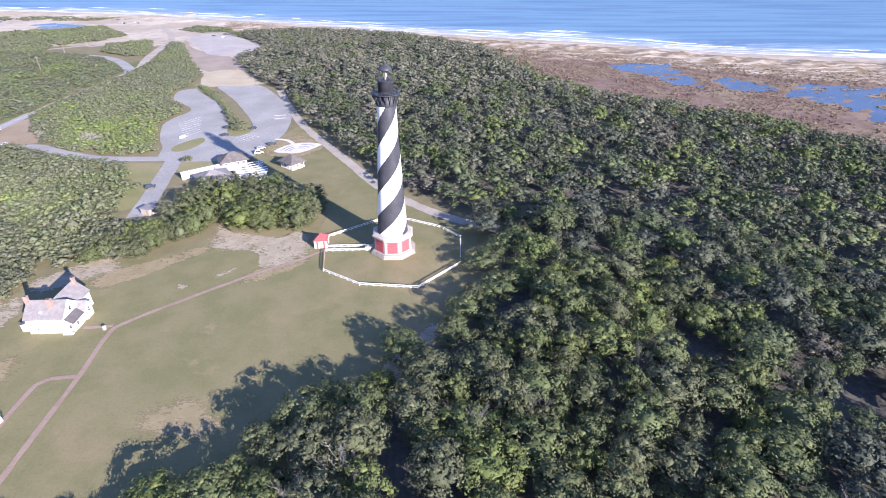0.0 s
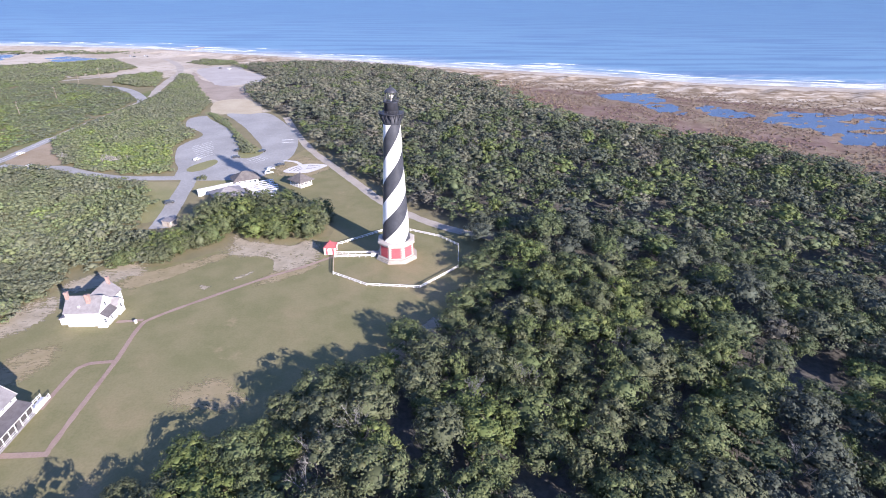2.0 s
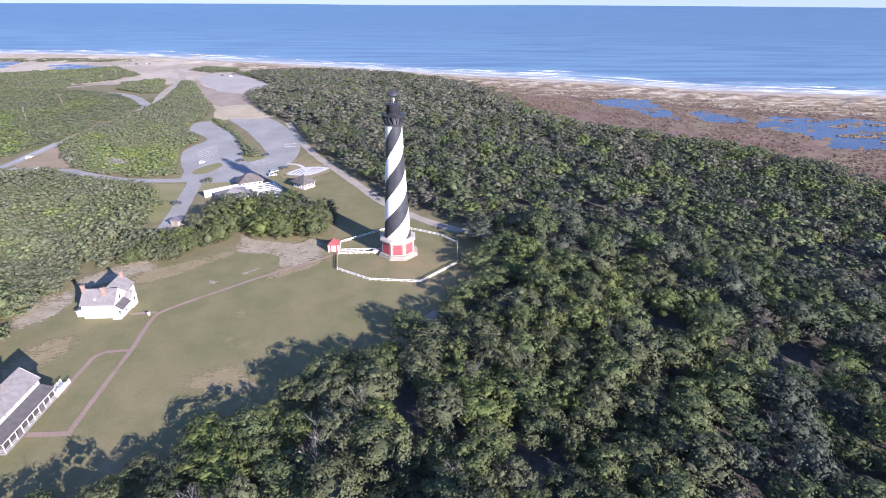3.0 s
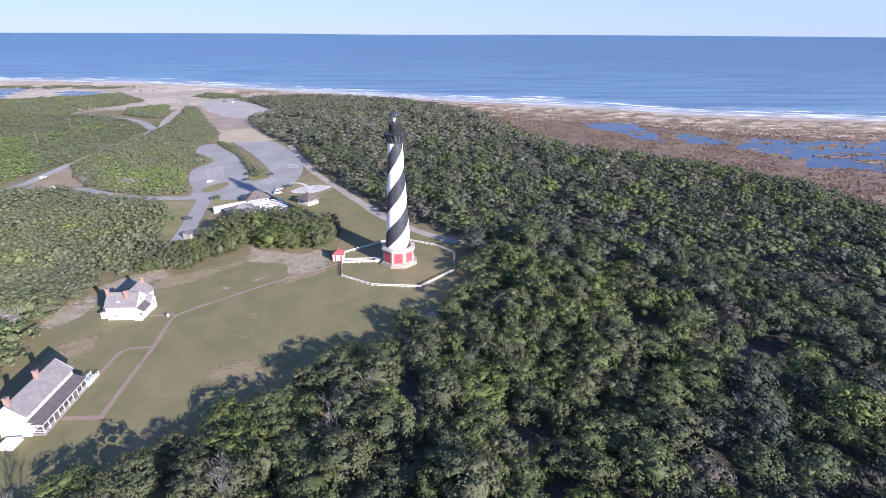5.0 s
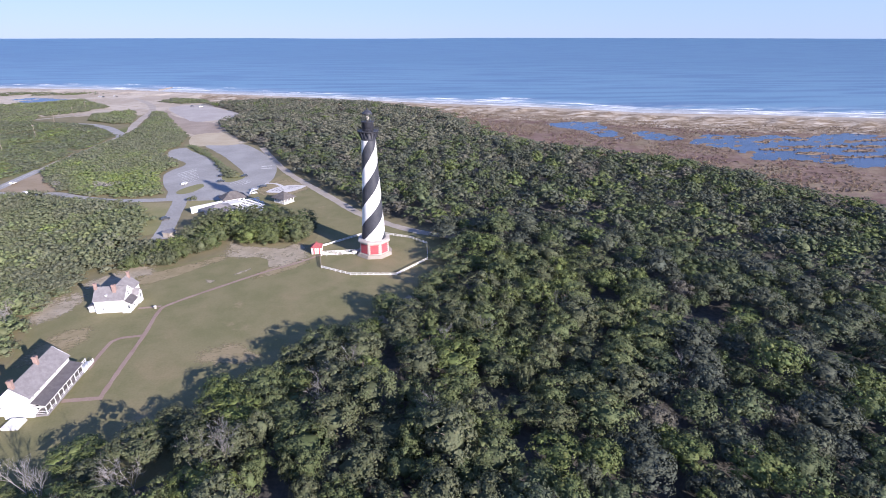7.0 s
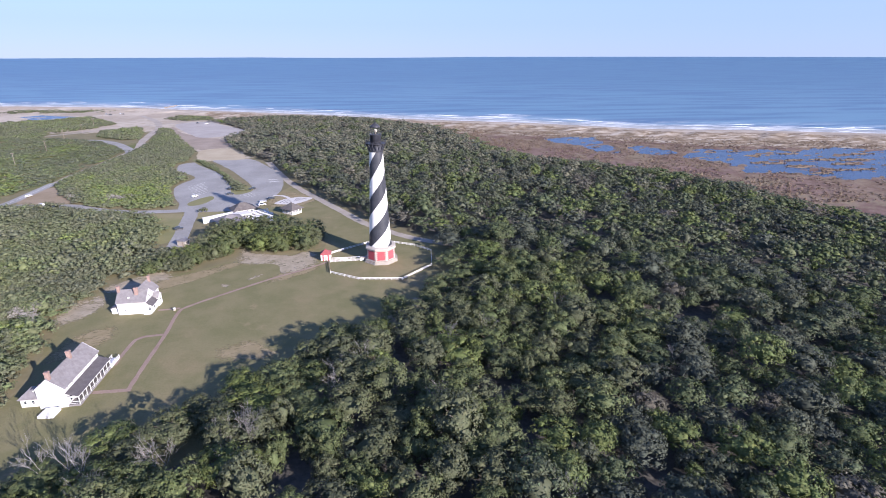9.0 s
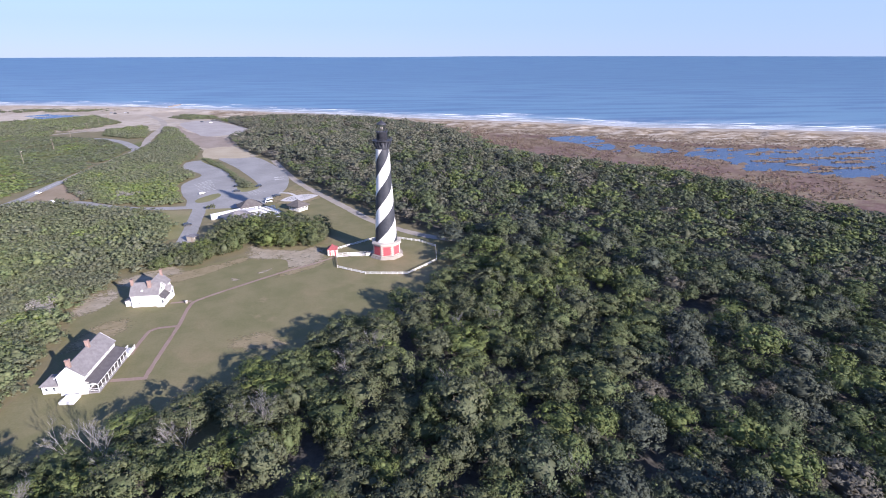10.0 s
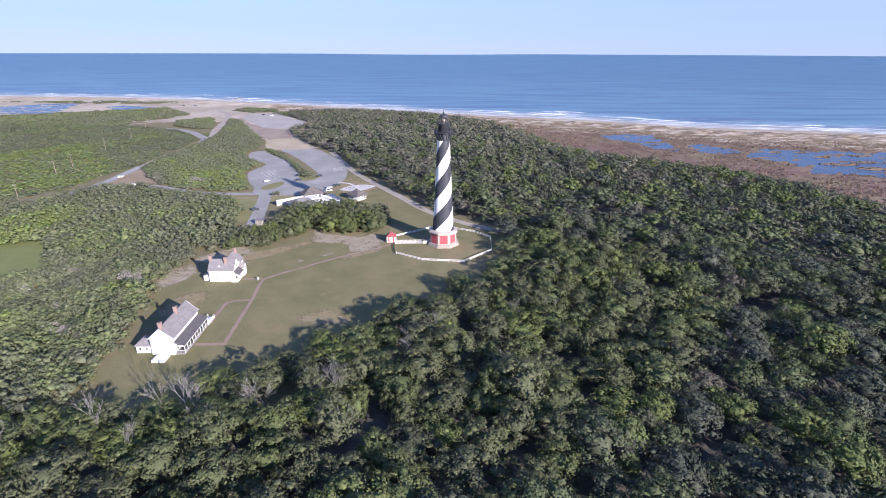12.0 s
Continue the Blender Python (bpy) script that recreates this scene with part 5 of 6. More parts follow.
# ramp at the far end
part("ramp", prism([(W + 0.8, L - 0.2), (W + PW, L - 0.2), (W + PW, L + 5.2), (W + 0.8, L + 5.2)], 0.0, 0.35), M_CLAP, H2, "white wooden ramp")
for sx in (W + 0.8, W + PW):
    for h in (0.75, 1.25):
        part("ramp_rail", beam((sx, L - 0.2, h + 0.25), (sx, L + 5.2, h), 0.08, 0.12), M_CLAP, H2)
    for k in range(5):
        part("ramp_post", box(sx - 0.08, sx + 0.08, L + 1.3 * k - 0.08, L + 1.3 * k + 0.08, 0.0, 1.4), M_CLAP, H2)
# lean-to on the west side
part("annex_wall", box(-5.4, -0.02, 1.4, 7.0, -0.1, 2.6), M_CLAP, H2, "white walls of a small kitchen wing")
part("annex_roof", hip_roof(-5.4, 0.2, 1.4, 7.0, 2.6, 4.5, 1.8), M_SHINGLE, H2, "grey hipped wing roof")
for k in range(2):
    window(H2, -4.2 + 2.0 * k, 1.37, 1.5, 0.6, 0.9, "-y")
chimney(-1.2, 4.2, 3.4, 5.3, H2, 0.7, 0.7)
# bulkhead in front of the gable
bm = bmesh.new()
for pts in (((2.1, -0.75), (5.5, -0.8), (5.3, -4.2), (1.5, -4.0)),):
    top = [bm.verts.new((x, y, 0.75 + 0.06 * (y + 5))) for x, y in pts]
    low = [bm.verts.new((x, y, -0.1)) for x, y in pts]
    bm.faces.new(top), bm.faces.new(low[::-1])
    for i in range(4):
        bm.faces.new((low[i], low[(i + 1) % 4], top[(i + 1) % 4], top[i]))
bmesh.ops.recalc_face_normals(bm, faces=bm.faces)
slab = thing("cellar_hatch", pose(-92.6, -98.4, 0.05), "low white sloping cellar cover at the house gable", "hatch")
part("cover", bm, M_CLAP, slab)
# Brown strip stands in for the dark gap between gable and cover.
part("gap_strip", box(1.9, 5.6, -0.75, -0.55, -0.1, 0.4, 0.03), M_WOOD, slab)

# cross-gabled house
H1 = thing("house", pose(-95.6, -44.6, 0.05), "white cross-gabled keeper's house with grey shingle roof and brick chimneys", "house")
W1, D1, E1, R1 = 9.8, 7.4, 5.0, 8.3
part("wall", gable_body(0, W1, 0, D1, E1, R1 - 0.12, "x"), M_CLAP, H1, "white clapboard front wing")
dr = (R1 - E1) / (D1 / 2) * 0.3
south = ((-0.3, -0.3, E1 - dr), (W1 + 0.3, -0.3, E1 - dr), (W1 + 0.3, D1 / 2, R1), (-0.3, D1 / 2, R1))
north = ((W1 + 0.3, D1 + 0.3, E1 - dr), (-0.3, D1 + 0.3, E1 - dr), (-0.3, D1 / 2, R1), (W1 + 0.3, D1 / 2, R1))
for side in (south, north):
    rf = part("roof", roof_plane(*side), M_SHINGLE, H1, "grey wood shingle roof")
    shingle_rows(rf, *side, M_SHINGLE, 12)
part("ridge_board", beam((-0.3, D1 / 2, R1 + 0.06), (W1 + 0.3, D1 / 2, R1 + 0.06), 0.22, 0.12), M_SHINGLE, H1)
for sy in (-0.3, D1 + 0.3):
    part("barge_board", beam((W1 + 0.33, sy, E1 - dr), (W1 + 0.33, D1 / 2, R1 - 0.04), 0.06, 0.25), M_CLAP, H1)
part("rear_wall", gable_body(2.9, 9.3, D1 - 0.2, D1 + 6.0, 4.9, R1 - 0.1), M_CLAP, H1, "white rear wing walls")
for sx, eave in ((2.6, 4.6), (9.6, 4.6)):
    rw = ((sx, D1 / 2, eave), (sx, D1 + 6.3, eave), (6.1, D1 + 6.3, R1 + 0.05), (6.1, D1 / 2, R1 + 0.05))
    part("rear_roof", roof_plane(*rw), M_SHINGLE, H1, "grey shingle roof over the rear wing")
chimney(0.1, D1 / 2 - 0.4, 7.2, 10.0, H1, 0.9, 0.9)
chimney(6.4, D1 / 2 - 1.4, 6.0, 9.6, H1, 1.15, 0.95)
chimney(6.9, D1 + 5.2, 6.8, 9.7, H1, 0.8, 0.8)
part("skylight", box(3.6, 4.3, 0.9, 1.5, 5.9, 6.35), M_CLAP, H1, "small white roof hatch")
window(H1, 2.6, -0.03, 1.6, 0.5, 0.6, "-y")
window(H1, W1 + 0.03, D1 / 2, 5.6, 0.8, 1.2, "+x")
part("side_wing", box(W1, W1 + 1.6, 0.6, 5.2, -0.1, 2.9), M_CLAP, H1, "white side porch walls")
sp = ((W1 + 2.0, 5.6, 2.8), (W1 + 2.0, 0.2, 2.8), (W1, 0.2, 4.3), (W1, 5.6, 4.3))
spr = part("side_roof", roof_plane(*sp), M_SHINGLE_DARK, H1, "grey lean-to porch roof")
shingle_rows(spr, *sp, M_SHINGLE_DARK, 6)
window(H1, W1 + 1.63, 2.4, 1.6, 0.7, 1.1, "+x")
window(H1, W1 + 0.8, 0.57, 1.6, 0.7, 1.1, "-y")
part("east_gable", gable_body(W1 - 1.0, W1 + 2.0, D1 - 1.6, D1 + 1.6, 3.8, 5.3, "x"), M_CLAP, H1, "white east gable")
for sy0 in (D1 - 1.9, D1 + 1.9):
    eg = ((W1 - 1.0, sy0, 3.6), (W1 + 2.3, sy0, 3.6), (W1 + 2.3, D1, 5.4), (W1 - 1.0, D1, 5.4))
    part("east_roof", roof_plane(*eg), M_SHINGLE, H1)
window(H1, W1 + 2.03, D1, 2.6, 0.8, 1.2, "+x")
part("annex_wall", box(-2.8, 0.0, 1.2, 4.0, -0.1, 2.2), M_CLAP, H1, "white lean-to walls")
part("annex_roof", roof_plane((-3.1, 0.9, 2.15), (-3.1, 4.3, 2.15), (0, 4.3, 3.2), (0, 0.9, 3.2)), M_SHINGLE, H1)
part("front_step", box(W1 - 1.0, W1 + 1.6, -0.9, -0.02, -0.1, 0.35, 0.03), M_CLAP, H1)

# oil house
HUT = thing("oil_house", pose(-25.3, 0.6, 0.05), "small red-roofed brick oil house with white corners", "hut")
part("wall", box(-2.0, 2.0, -2.1, 2.1, -0.1, 2.8, 0.03), M_RED, HUT, "red brick walls")
for sx in (-1.85, 1.85):
    for sy in (-1.95, 1.95):
        part("corner_quoin", box(sx - 0.32, sx + 0.32, sy - 0.32, sy + 0.32, -0.1, 2.8, 0.02), M_WHITE, HUT, "white corner stones")
part("door_surround", box(-0.8, 0.8, -2.16, -2.02, 0.0, 2.5), M_WHITE, HUT)
part("door", box(-0.5, 0.5, -2.22, -2.1, 0.0, 2.1), M_CREAM, HUT, "cream door")
part("cornice", box(-2.3, 2.3, -2.4, 2.4, 2.75, 2.95, 0.03), M_WHITE, HUT)
part("roof", hip_roof(-2.0, 2.0, -2.1, 2.1, 3.0, 4.6, 0.6, 0.4), M_REDROOF, HUT, "red painted hipped roof")
part("vent", box(-0.3, 0.3, -0.3, 0.3, 4.5, 5.0, 0.03), M_REDROOF, HUT)

# information post by the path junction
KIOSK = thing("waste_bin", pose(-76.9, -43.6, 0.1), "small pale round bin beside the path junction", "bin")
part("bin_body", lathe([(0.42, 0), (0.48, 0.1), (0.48, 0.85), (0.45, 0.9)], 12), M_GRANITE, KIOSK)
part("bin_lid", lathe([(0.5, 0.9), (0.45, 1.05), (0.2, 1.12)], 12), M_CONCRETE, KIOSK)

# ---- visitor buildings ----
NB = thing("visitor_building", pose(-79.5, 82.2, 0.05, 0, 0, 27), "white hall with a large brown-grey hipped roof", "building")
part("wall", box(-5.4, 5.4, -3.6, 3.6, -0.1, 3.0, 0.03), M_CLAP, NB, "white walls")
part("roof", hip_roof(-5.8, 5.8, -3.9, 3.9, 3.1, 6.6, 2.4, 1.2), M_ROOF_BROWN, NB, "brown-grey hipped shingle roof")
part("ridge_cap", beam((-1.2, 0, 6.42), (1.2, 0, 6.42), 0.3, 0.12), M_SHINGLE, NB)
for k in range(4):
    window(NB, -3.9 + 2.6 * k, -3.63, 1.5, 1.3, 1.5, "-y")
for k in range(2):
    window(NB, -5.43, -1.6 + 3.2 * k, 1.5, 1.0, 1.3, "-x")
VC = thing("visitor_building", pose(-82.0, 61.4, 0.05, 0, 0, 32), "low white wing with a grey hipped roof among the trees", "building")
part("wall", box(-6.2, 6.2, -5.4, 5.4, -0.1, 2.7, 0.03), M_CLAP, VC, "white walls")
part("roof", hip_roof(-6.2, 6.2, -5.4, 5.4, 2.75, 5.6, 1.6, 1.5), M_SHINGLE, VC, "grey hipped shingle roof")
for k in range(4):
    window(VC, -4.5 + 3 * k, -5.43, 1.6, 1.1, 1.2, "-y")
WL = thing("courtyard_wall", pose(-90.2, 68.9, 0.05, 0, 0, 36), "long white courtyard wall with a low coping", "wall")
part("wall", box(-8.6, 8.4, -0.45, 0.45, -0.1, 3.2, 0.03), M_CLAP, WL, "white wall")
part("coping", box(-8.8, 8.5, -0.65, 0.65, 3.2, 3.4, 0.04), M_CONCRETE, WL, "pale coping")
for k in range(7):
    part("pier", box(-8.2 + 2.6 * k, -7.7 + 2.6 * k, -0.7, -0.45, -0.1, 3.2, 0.02), M_CLAP, WL)
LK = thing("covered_walk", pose(-78.6, 70.8, 0.05, 0, 0, 29), "white flat-roofed covered walk between the buildings", "canopy")
for x in (-4.6, 0, 4.6):
    for y in (-3.2, 3.2):
        part("post", box(x - 0.12, x + 0.12, y - 0.12, y + 0.12, -0.1, 2.7), M_CLAP, LK)
part("canopy_roof", box(-5.2, 5.2, -3.8, 3.8, 2.7, 3.0, 0.04), M_CONCRETE, LK, "white flat roof")
part("fascia", box(-5.3, 5.3, -3.92, -3.8, 2.6, 3.1), M_CLAP, LK)
PG = thing("pergola", pose(-68.2, 69.2, 0.05, 0, 0, 27), "open white timber pergola over a picnic terrace", "pergola")
part("terrace", box(-6.4, 6.4, -8.6, 8.2, -0.05, 0.18, 0.03), M_CONCRETE, PG, "pale paved terrace")
for x in (-5.4, 0, 5.4):
    for k in range(6):
        y = -7.4 + 2.95 * k
        part("post", box(x - 0.14, x + 0.14, y - 0.14, y + 0.14, 0.18, 2.8), M_CLAP, PG)
for x in (-5.4, 0, 5.4):
    part("beam", box(x - 0.13, x + 0.13, -8.2, 8.0, 2.55, 2.8), M_CLAP, PG)
for k in range(6):
    y = -7.4 + 2.95 * k
    part("slat", box(-6.4 - 0.3 * (k % 2), 6.6 + 0.5 * (k % 3), y - 0.42, y + 0.42, 2.8, 3.02, 0.03), M_CLAP, PG, "broad white slat")


def picnic_table(x, y, turn):
    t = thing("picnic_table", pose(x, y, 0.23, 0, 0, turn), "dark wooden picnic table on the terrace", "table", "picnic tables")
    part("tabletop", box(-0.9, 0.9, -0.38, 0.38, 0.7, 0.76, 0.01), M_WOOD, t)
    for sy in (-0.75, 0.75):
        part("bench", box(-0.9, 0.9, sy - 0.14, sy + 0.14, 0.42, 0.47, 0.01), M_WOOD, t)
    for sx in (-0.65, 0.65):
        part("frame", box(sx - 0.05, sx + 0.05, -0.8, 0.8, 0.34, 0.42), M_WOOD, t)
        for sy in (-0.3, 0.3):
            part("leg", beam((sx, sy * 2.2, 0.0), (sx, sy * 0.6, 0.7), 0.08, 0.08), M_WOOD, t)
    return t


for x, y in ((-72.6, 74.6), (-68.2, 76.2), (-69.6, 69.6), (-65.4, 71.4), (-66.6, 64.4)):
    picnic_table(x, y, 27)
PV = thing("pavilion", pose(-50.8, 78.4, 0.05, 0, 0, -41), "open pavilion with brown-grey hipped roof and white posts", "pavilion")
part("floor", box(-4.3, 4.3, -3.6, 3.6, -0.05, 0.4, 0.03), M_CONCRETE, PV)
for x in (-4.1, -2.05, 0, 2.05, 4.1):
    for y in (-3.4, 3.4):
        part("post", box(x - 0.13, x + 0.13, y - 0.13, y + 0.13, 0.4, 3.0), M_CLAP, PV, "white post")
for x in (-4.1, 4.1):
    for y in (-1.2, 1.2):
        part("post", box(x - 0.13, x + 0.13, y - 0.13, y + 0.13, 0.4, 3.0), M_CLAP, PV, "white post")
for y in (-3.4, 3.4):
    for z in (0.75, 1.25):
        part("rail", box(-4.1, 4.1, y - 0.05, y + 0.05, z - 0.08, z + 0.08), M_CLAP, PV)
    part("plate", box(-4.2, 4.2, y - 0.12, y + 0.12, 2.8, 3.05), M_CLAP, PV)
for x in (-4.1, 4.1):
    for z in (0.75, 1.25):
        part("rail", box(x - 0.05, x + 0.05, -3.2, 3.2, z - 0.08, z + 0.08), M_CLAP, PV)
    part("plate", box(x - 0.12, x + 0.12, -3.2, 3.2, 2.8, 3.05), M_CLAP, PV)
part("roof", hip_roof(-4.2, 4.2, -3.4, 3.4, 3.1, 6.3, 1.0, 1.25), M_ROOF_BROWN, PV, "brown-grey shingle roof")
part("roof_vent", box(-0.35, 0.35, -0.35, 0.35, 6.2, 6.6, 0.04), M_SHINGLE, PV)
SHED = thing("shed", pose(-96.6, 29.5, 0.05, 0, 0, -20), "small grey flat-roofed shed beside the drive", "shed")
part("wall", box(-2.2, 2.2, -1.8, 1.8, -0.1, 2.4, 0.03), M_GRANITE, SHED)
part("roof", box(-2.6, 2.6, -2.1, 2.1, 2.4, 2.65, 0.04), M_SHINGLE, SHED)
part("door", box(0.3, 1.3, -1.86, -1.78, 0, 2.0), M_WOOD, SHED)

# white leaf-shaped plaza on the green
LEAF_TOP = [(-64.8, 100.5), (-61.4, 108.6), (-55.4, 113.4), (-48.4, 114.0), (-42.2, 111.1)]
LEAF_LOW = [(-44.9, 105.1), (-48.9, 99.9), (-53.1, 97.3), (-59.0, 97.8)]
sheet("stone_plaza", LEAF_TOP + LEAF_LOW, 0.14, M_PLAZA, "white leaf-shaped stone plaza with seating rows", "plaza", 0.1)
for k, shrink in enumerate((0.76, 0.55, 0.36)):
    ring = [(-53.5 + (x + 53.5) * shrink, 100.5 + (y - 100.5) * shrink) for x, y in LEAF_TOP]
    line_ = rounded(ring, 8, closed=False)
    for part_of in (line_[2:14], line_[19:31]):
        strip("seating_row", part_of, 0.75, 0.17 + 0.004 * k, M_SHINGLE, "low grey stone seating row on the plaza", "paving", 0.04, 2)
strip("footpath", [(-56.5, 111), (-59.5, 116), (-63, 119.4), (-68.9, 120.9)], 2.2, 0.12, M_PLAZA, "pale footpath to the car park", "path", 0.1)
for k in range(2):
    strip("parking_line", [(-80 + 1.5 * k, 168 - 7 * k), (-73 + 1.5 * k, 170 - 7 * k)], 1.0, 0.16, M_LINE, "white painted marking on the car park", "marking", 0.02)
for k in range(8):
    x, y = -133 + 1.8 * k, 153 - 3.8 * k
    strip("parking_line", [(x, y), (x + 8 - 0.25 * k, y + 14 - 0.4 * k)], 0.3, 0.15, M_LINE, "white painted bay line", "marking", 0.02)
for k in range(4):
    x, y = -91 + 2.4 * k, 123 - 1.6 * k
    strip("parking_line", [(x, y), (x + 5, y + 8)], 0.25, 0.16, M_LINE, "white painted bay line", "marking", 0.02)
strip("road_line", [(-237.4, 96), (-232.5, 123), (-233, 150), (-234, 176)], 0.25, 0.13, M_LINE, "painted road centre line", "marking", 0.02)


# ---- vehicles ----
def car(x, y, turn, paint, label, tall=1.0, z=0.12):
    c = thing("car", pose(x, y, z, 0, 0, turn), label, "car")
    bm = bmesh.new()
    prof = [(-2.2, 0.35), (2.2, 0.35), (2.25, 0.75), (1.2, 0.95), (0.55, 1.45 * tall), (-1.5, 1.48 * tall), (-2.15, 0.98), (-2.25, 0.7)]
    a = [bm.verts.new((px, -0.86, pz)) for px, pz in prof]
    b = [bm.verts.new((px, 0.86, pz)) for px, pz in prof]
    bm.faces.new(a), bm.faces.new(b)
    for i in range(len(prof)):
        bm.faces.new((a[i], a[(i + 1) % 8], b[(i + 1) % 8], b[i]))
    bmesh.ops.recalc_face_normals(bm, faces=bm.faces)
    bmesh.ops.bevel(bm, geom=list(bm.edges), offset=0.07, segments=2, affect="EDGES")
    part("body", bm, paint, c)
    for sy in (-0.87, 0.87):
        bm = bmesh.new()
        q = [bm.verts.new((px, sy, pz)) for px, pz in ((-1.7, 0.98), (0.95, 1.0), (0.5, 1.36 * tall), (-1.4, 1.38 * tall))]
        q2 = [bm.verts.new((v.co.x, sy * 1.02, v.co.z)) for v in q]
        bm.faces.new(q), bm.faces.new(q2)
        for i in range(4):
            bm.faces.new((q[i], q[(i + 1) % 4], q2[(i + 1) % 4], q2[i]))
        bmesh.ops.recalc_face_normals(bm, faces=bm.faces)
        part("side_glass", bm, M_GLASSDARK, c)
    part("windscreen", roof_plane((1.22, -0.7, 0.98), (1.22, 0.7, 0.98), (0.62, 0.62, 1.44 * tall), (0.62, -0.62, 1.44 * tall), 0.03), M_GLASSDARK, c)
    for wx in (-1.35, 1.4):
        for sy in (-0.82, 0.82):
            w = part("wheel", lathe([(0.33, -0.11), (0.36, -0.05), (0.36, 0.05), (0.33, 0.11)], 12), M_TYRE, c)
            w.matrix_local = pose(wx, sy, 0.34, 90)
    return c


P_WHITE = two_tone("white_car_paint", (0.7, 0.7, 0.7), (0.78, 0.78, 0.78), 1.0, 0.25, 0.5)
P_DARK = two_tone("dark_car_paint", (0.03, 0.035, 0.045), (0.05, 0.055, 0.065), 1.0, 0.25, 0.5)
P_SILVER = two_tone("silver_car_paint", (0.35, 0.36, 0.38), (0.45, 0.46, 0.48), 1.0, 0.3, 0.5)
car(-119.5, 124.5, 70, P_WHITE, "white parked car in the car park")
car(-86, 140.5, 200, P_DARK, "dark parked car by the hedge")
car(-98, 128, 20, P_DARK, "dark parked car beside the hedge")
car(-101.5, 143, 60, P_DARK, "dark parked car beside the hedge")
car(-107.2, 55, 30, P_DARK, "dark parked car on the drive", 1.1)
car(-229, 140.5, 80, P_WHITE, "white car at the road junction")
car(-208, 115.5, 160, P_WHITE, "white car on the entrance road")
car(-71.6, 97.4, 20, P_WHITE, "white van beside the hall", 1.35)
car(-72.4, 104.6, 30, P_SILVER, "silver car parked beside the plaza")
car(-68.5, 111.5, 30, P_DARK, "dark car by the pergola")
for k, (x, y) in enumerate(((-412, 668), (-404, 662), (-392, 670), (-386, 664))):
    car(x, y, 40 * k, P_DARK if k % 2 else P_SILVER, "dark vehicle parked on the beach sand" if k % 2 else "silver vehicle parked on the beach sand", 1.2, 0.02)
car(-222, 520, 30, P_WHITE, "white vehicle in the far car park")
car(-236, 530, 20, P_DARK, "dark vehicle in the far car park")

# ---- poles, groin, dead wood ----
for x, y in ((-256, 77), (-280, 149), (-284, 175), (-303, 254), (-314, 321), (-338, 400), (-345, 453), (-358, 510), (-364, 551)):
    p = thing("utility_pole", pose(x, y, 0), "grey wooden utility pole in the scrub", "pole", "utility poles")
    part("pole", lathe([(0.2, -0.3), (0.13, 11.0)], 8), M_WOOD, p)
    part("cross_arm", box(-1.2, 1.2, -0.07, 0.07, 10.2, 10.4), M_WOOD, p)
    part("insulator", box(-1.05, -0.95, -0.05, 0.05, 10.4, 10.6), M_WHITE, p)
    part("insulator", box(0.95, 1.05, -0.05, 0.05, 10.4, 10.6), M_WHITE, p)
g = thing("groin", pose(-360, 764, -0.4, 0, 0, 83), "dark wooden groin running into the surf", "groin")
for k in range(9):
    part("pile", lathe([(0.35, -2.0), (0.3, 2.0)], 8), M_WOOD, g).location = (k * 6.0, 0, 0)
part("planking", box(0, 48, -0.25, 0.25, -1.0, 1.5), M_WOOD, g)


def dead_tree(seed, x, y, height, spread_w, label, name="dead_tree"):
    """Bare grey limbs forking twice."""
    r = random.Random(seed)
    bm = bmesh.new()

    def limb(p, d, length, rad, depth):
        q = p + d * length
        side = d.orthogonal().normalized()
        other = d.cross(side)
        rings = []
        for c, s in ((p, rad), (q, rad * 0.55)):
            rings.append([bm.verts.new(c + (side * math.cos(a) + other * math.sin(a)) * s) for a in (0, 2.09, 4.19)])
        for i in range(3):
            bm.faces.new((rings[0][i], rings[0][(i + 1) % 3], rings[1][(i + 1) % 3], rings[1][i]))
        if depth:
            for _ in range(r.choice((3, 4, 4))):
                nd = (d + Vector((r.uniform(-1, 1), r.uniform(-1, 1), r.uniform(-0.3, 0.7))) * spread_w).normalized()
                limb(p + d * length * r.uniform(0.55, 1.0), nd, length * r.uniform(0.5, 0.8), rad * 0.58, depth - 1)

    limb(Vector((0, 0, -0.2)), Vector((r.uniform(-0.1, 0.1), r.uniform(-0.1, 0.1), 1)).normalized(), height * 0.55, 0.12, 4)
    t = thing(name, pose(x, y, 0), label, "dead tree", "bare grey trees")
    part("bare_crown", bm, M_DEAD, t)
    return t


# The first five stand for sparse-crowned pines, drawn as bare limbs.
DEAD_SPOTS = [(-87, -136, 10), (-76, -127, 9.5), (-70, -129, 11), (-66, -130, 10), (-52, -128, 10.5), (-77, -143, 9), (-62, -136, 9), (-50, -128, 9), (-37, -121, 9), (-14, -102, 9), (-6, -96, 9), (19, -88, 9), (32, -83, 9), (-104, -144, 9), (-14, -109, 9), (-35.5, -119.5, 9), (-37, -129, 9), (-33, -124, 9), (12, -117, 9), (35, -150, 9), (29, -148, 9), (-40, -124, 8),
              (-124, -42, 5), (-128, -46, 5), (-121, -48, 5), (-136, -72, 5), (-150, -40, 5), (-160, 0, 4), (-178, 30, 4), (-172, 125, 4), (-168, 123, 4), (-164, 121, 4), (-160, 119, 4), (-166, 118, 4), (-157, 122, 4), (-190, 166, 4), (-186, 168, 4), (-198, 128, 4), (-194, 126, 4), (-140, -100, 5), (-134, -110, 5), (-165, -70, 5), (-118, -90, 5), (60, -70, 9), (80, -110, 9)]
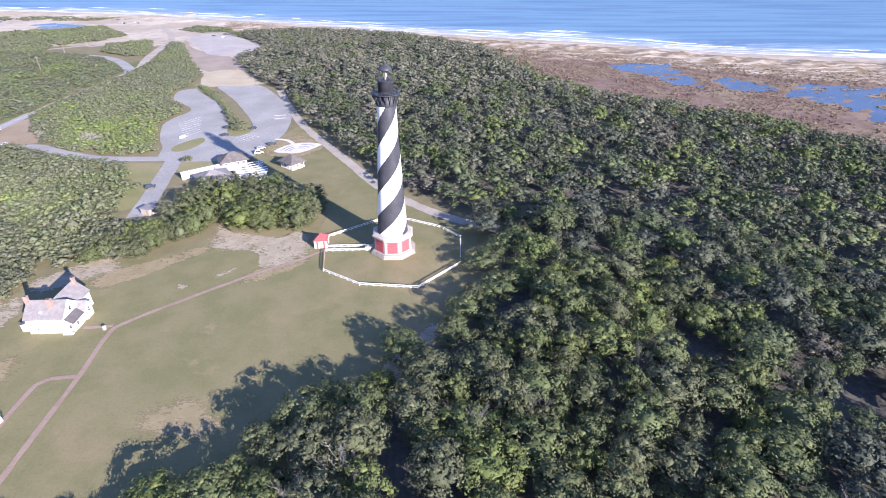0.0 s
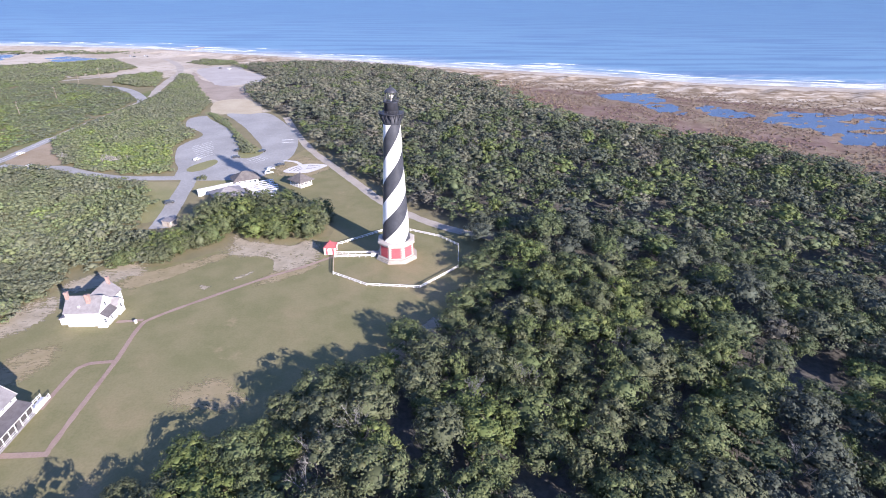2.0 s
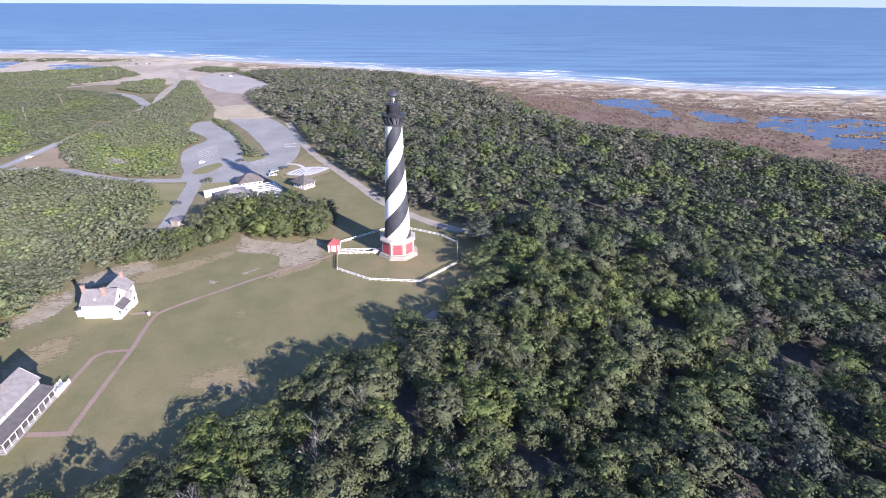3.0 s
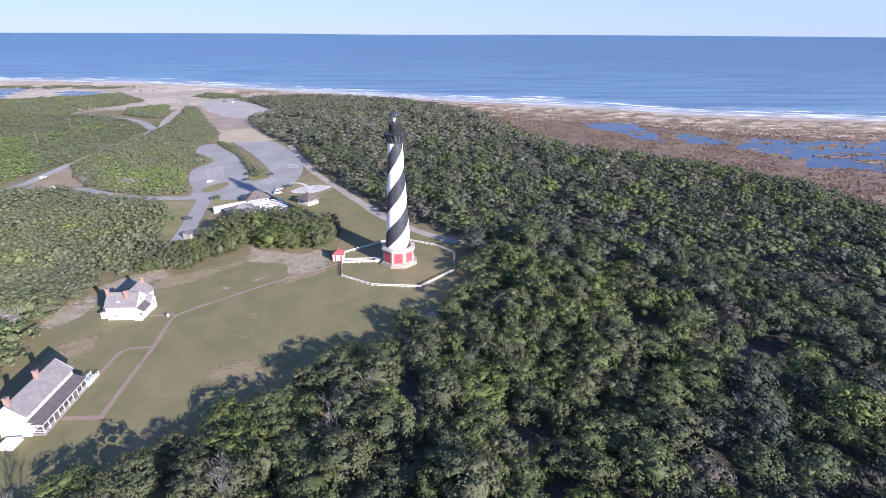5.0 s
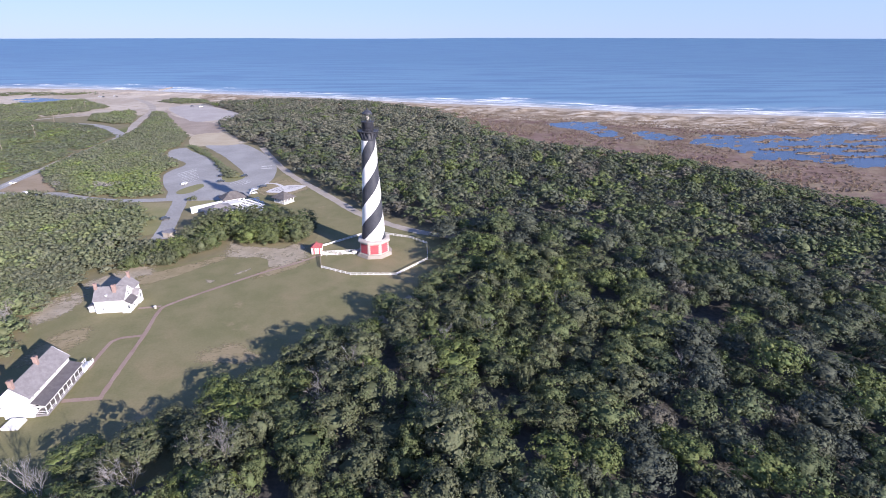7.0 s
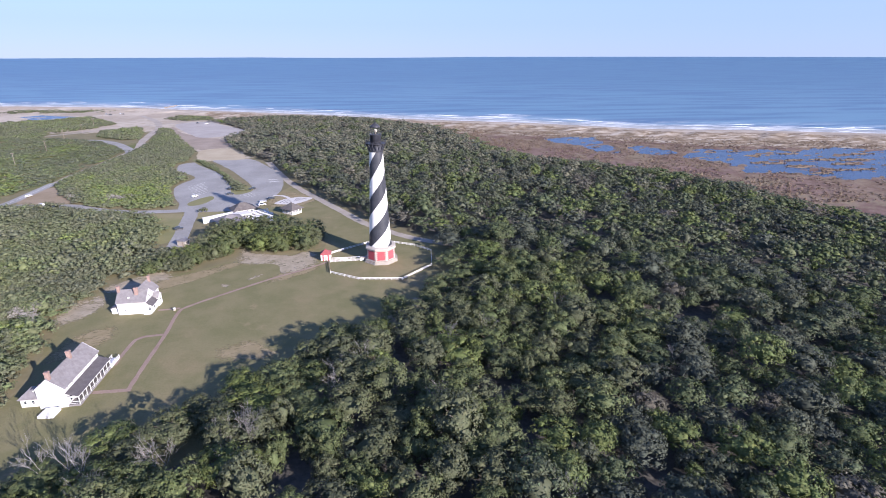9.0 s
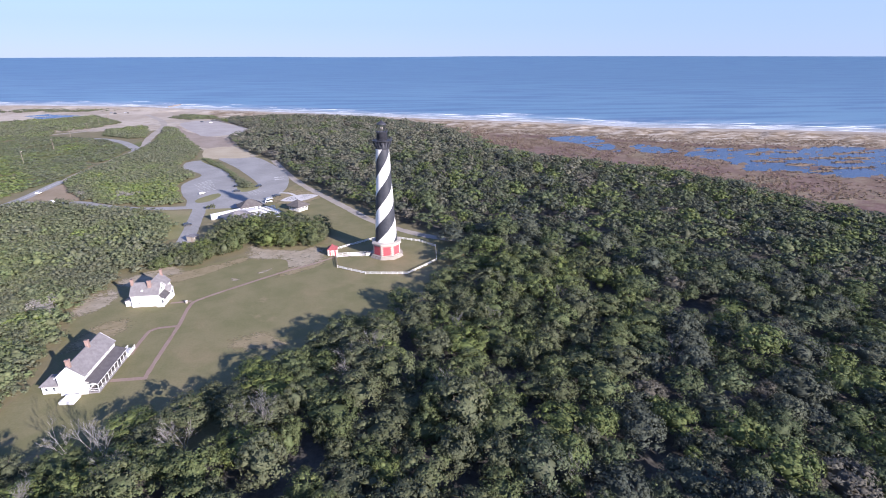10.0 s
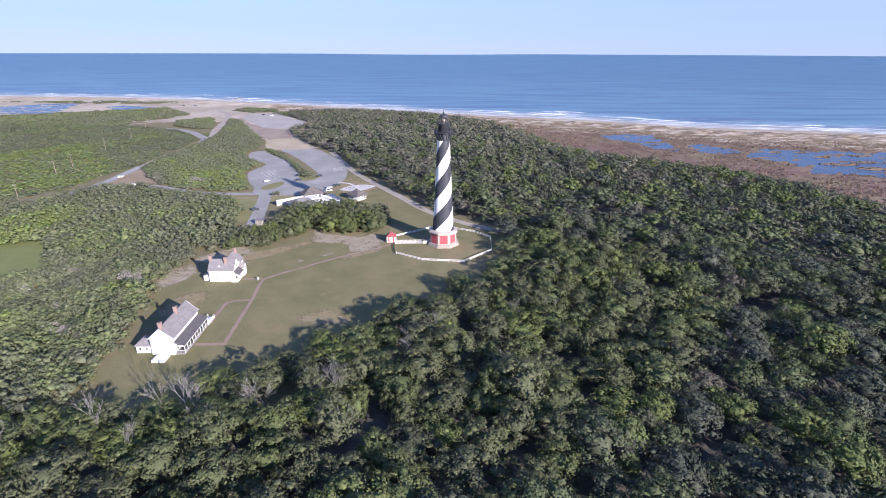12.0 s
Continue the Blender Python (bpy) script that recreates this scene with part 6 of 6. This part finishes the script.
for n, (x, y, h) in enumerate(DEAD_SPOTS):
    dead_tree(n, x, y, h * 1.05, 0.62 if h > 6 else 1.1, "bare grey tree standing in the forest" if h > 6 else "bare grey dead bush in the scrub", "dead_tree" if h > 6 else "dead_bush")


def grey_shrub(seed, x, y, width, height):
    """A broad leafless shrub: forking stems under a haze of bare twigs."""
    t = dead_tree(seed, x, y, height * 1.1, 1.1, "broad leafless grey shrub standing in the green scrub", "grey_shrub")
    v, f, shift = crown(700 + seed, width / 2, height, 0.2, 16, 26, 0.17, lobe=(0.2, 0.36), low=-0.2, loose=1.2, solid=0.3)
    mesh_part("twigs", v, f, shift, M_TWIGS, t)


for n, (x, y, w, h) in enumerate(GREY_SHRUBS):
    grey_shrub(80 + n, x, y, w, h)


# ---- marsh tussocks and surf ----
MARSH = FOREST_EDGE[4:14] + [(520, 40), (520, 250), (430, 300), (330, 330), (240, 370), (150, 450), (90, 480)]
mx, my = spread(MARSH, 3.4)
ok = (in_pond(mx, my) < np.where(rng.uniform(0, 1, len(mx)) < 0.3, 0.8, 0.25)) & (wobble(mx, my, 0.05, 2.2) + rng.normal(0, 0.3, len(mx)) > -0.25)
mx, my = mx[ok], my[ok]
tus = rows_for(mx, my, 0.75, 0.75, 0.35, 0.45)
tus[:, 3] *= 0.6 + 0.7 * np.clip(1 - edge_distance(FOREST_EDGE, mx, my, closed=False) / 60, 0, 1)
for ix, iy, rx, ry in ISLETS:
    n = int(rx * ry * 0.22)
    ang, rad = rng.uniform(0, 6.28, n), np.sqrt(rng.uniform(0, 0.9, n))
    tus = np.concatenate([tus, rows_for(ix + rx * rad * np.cos(ang), iy + ry * rad * np.sin(ang), 0.7, 0.7)])
S3 = []
for i in range(5):
    r = np.random.default_rng(900 + i)
    d = r.normal(0, 1, (17, 3))
    d[:, 2] = np.abs(d[:, 2])
    d /= np.linalg.norm(d, axis=1, keepdims=True)
    v, f = leaf_tufts(d * np.array([1.5, 1.5, 1.1]) * r.uniform(0.5, 1, (17, 1)), d, 0.52, r)
    S3.append((v, f, np.zeros(len(f))))
scatter_mesh("marsh_tussocks", S3, tus, M_TUSSOCK, "reddish brown marsh grass tussocks", "marsh grass")


def surf():
    """Broken white wave crests lying along the beach."""
    r = random.Random(11)
    vs, fs = [], []
    for off, n, reach, wide in ((8, 26, 50, 1.0), (24, 34, 60, 2.0), (46, 24, 56, 2.8), (78, 6, 40, 2.6)):
        for _ in range(n):
            x0 = r.uniform(-820, 620)
            length = r.uniform(0.25, 1.6) * reach
            d0 = off + r.uniform(-7, 7)
            lean = r.uniform(-0.05, 0.05)
            steps = 14
            base = len(vs)
            for k in range(steps + 1):
                x = x0 + length * 0.925 * k / steps
                y = float(np.interp(x, SHORE_X, SHORE_Y)) + (d0 + lean * length * k / steps + 0.9 * math.sin(k * 0.9 + x0) + r.uniform(-0.4, 0.4)) / 0.925
                w = wide * math.sin(math.pi * (k + 0.3) / (steps + 0.6)) * r.uniform(0.25, 1.3) + 0.08
                vs += [(x, y - w * r.uniform(0.6, 1.6), -0.52), (x, y, -0.5 + 0.22 * w), (x, y + w * 0.3, -0.52)]
            for k in range(steps):
                i = base + 3 * k
                fs += [(i, i + 3, i + 4, i + 1), (i + 1, i + 4, i + 5, i + 2)]
    me = bpy.data.meshes.new("surf")
    me.from_pydata(vs, [], fs)
    me.materials.append(M_FOAM)
    return tagged(new("surf", me), "white breaking wave crests along the beach", "surf", kind="stuff")


surf()
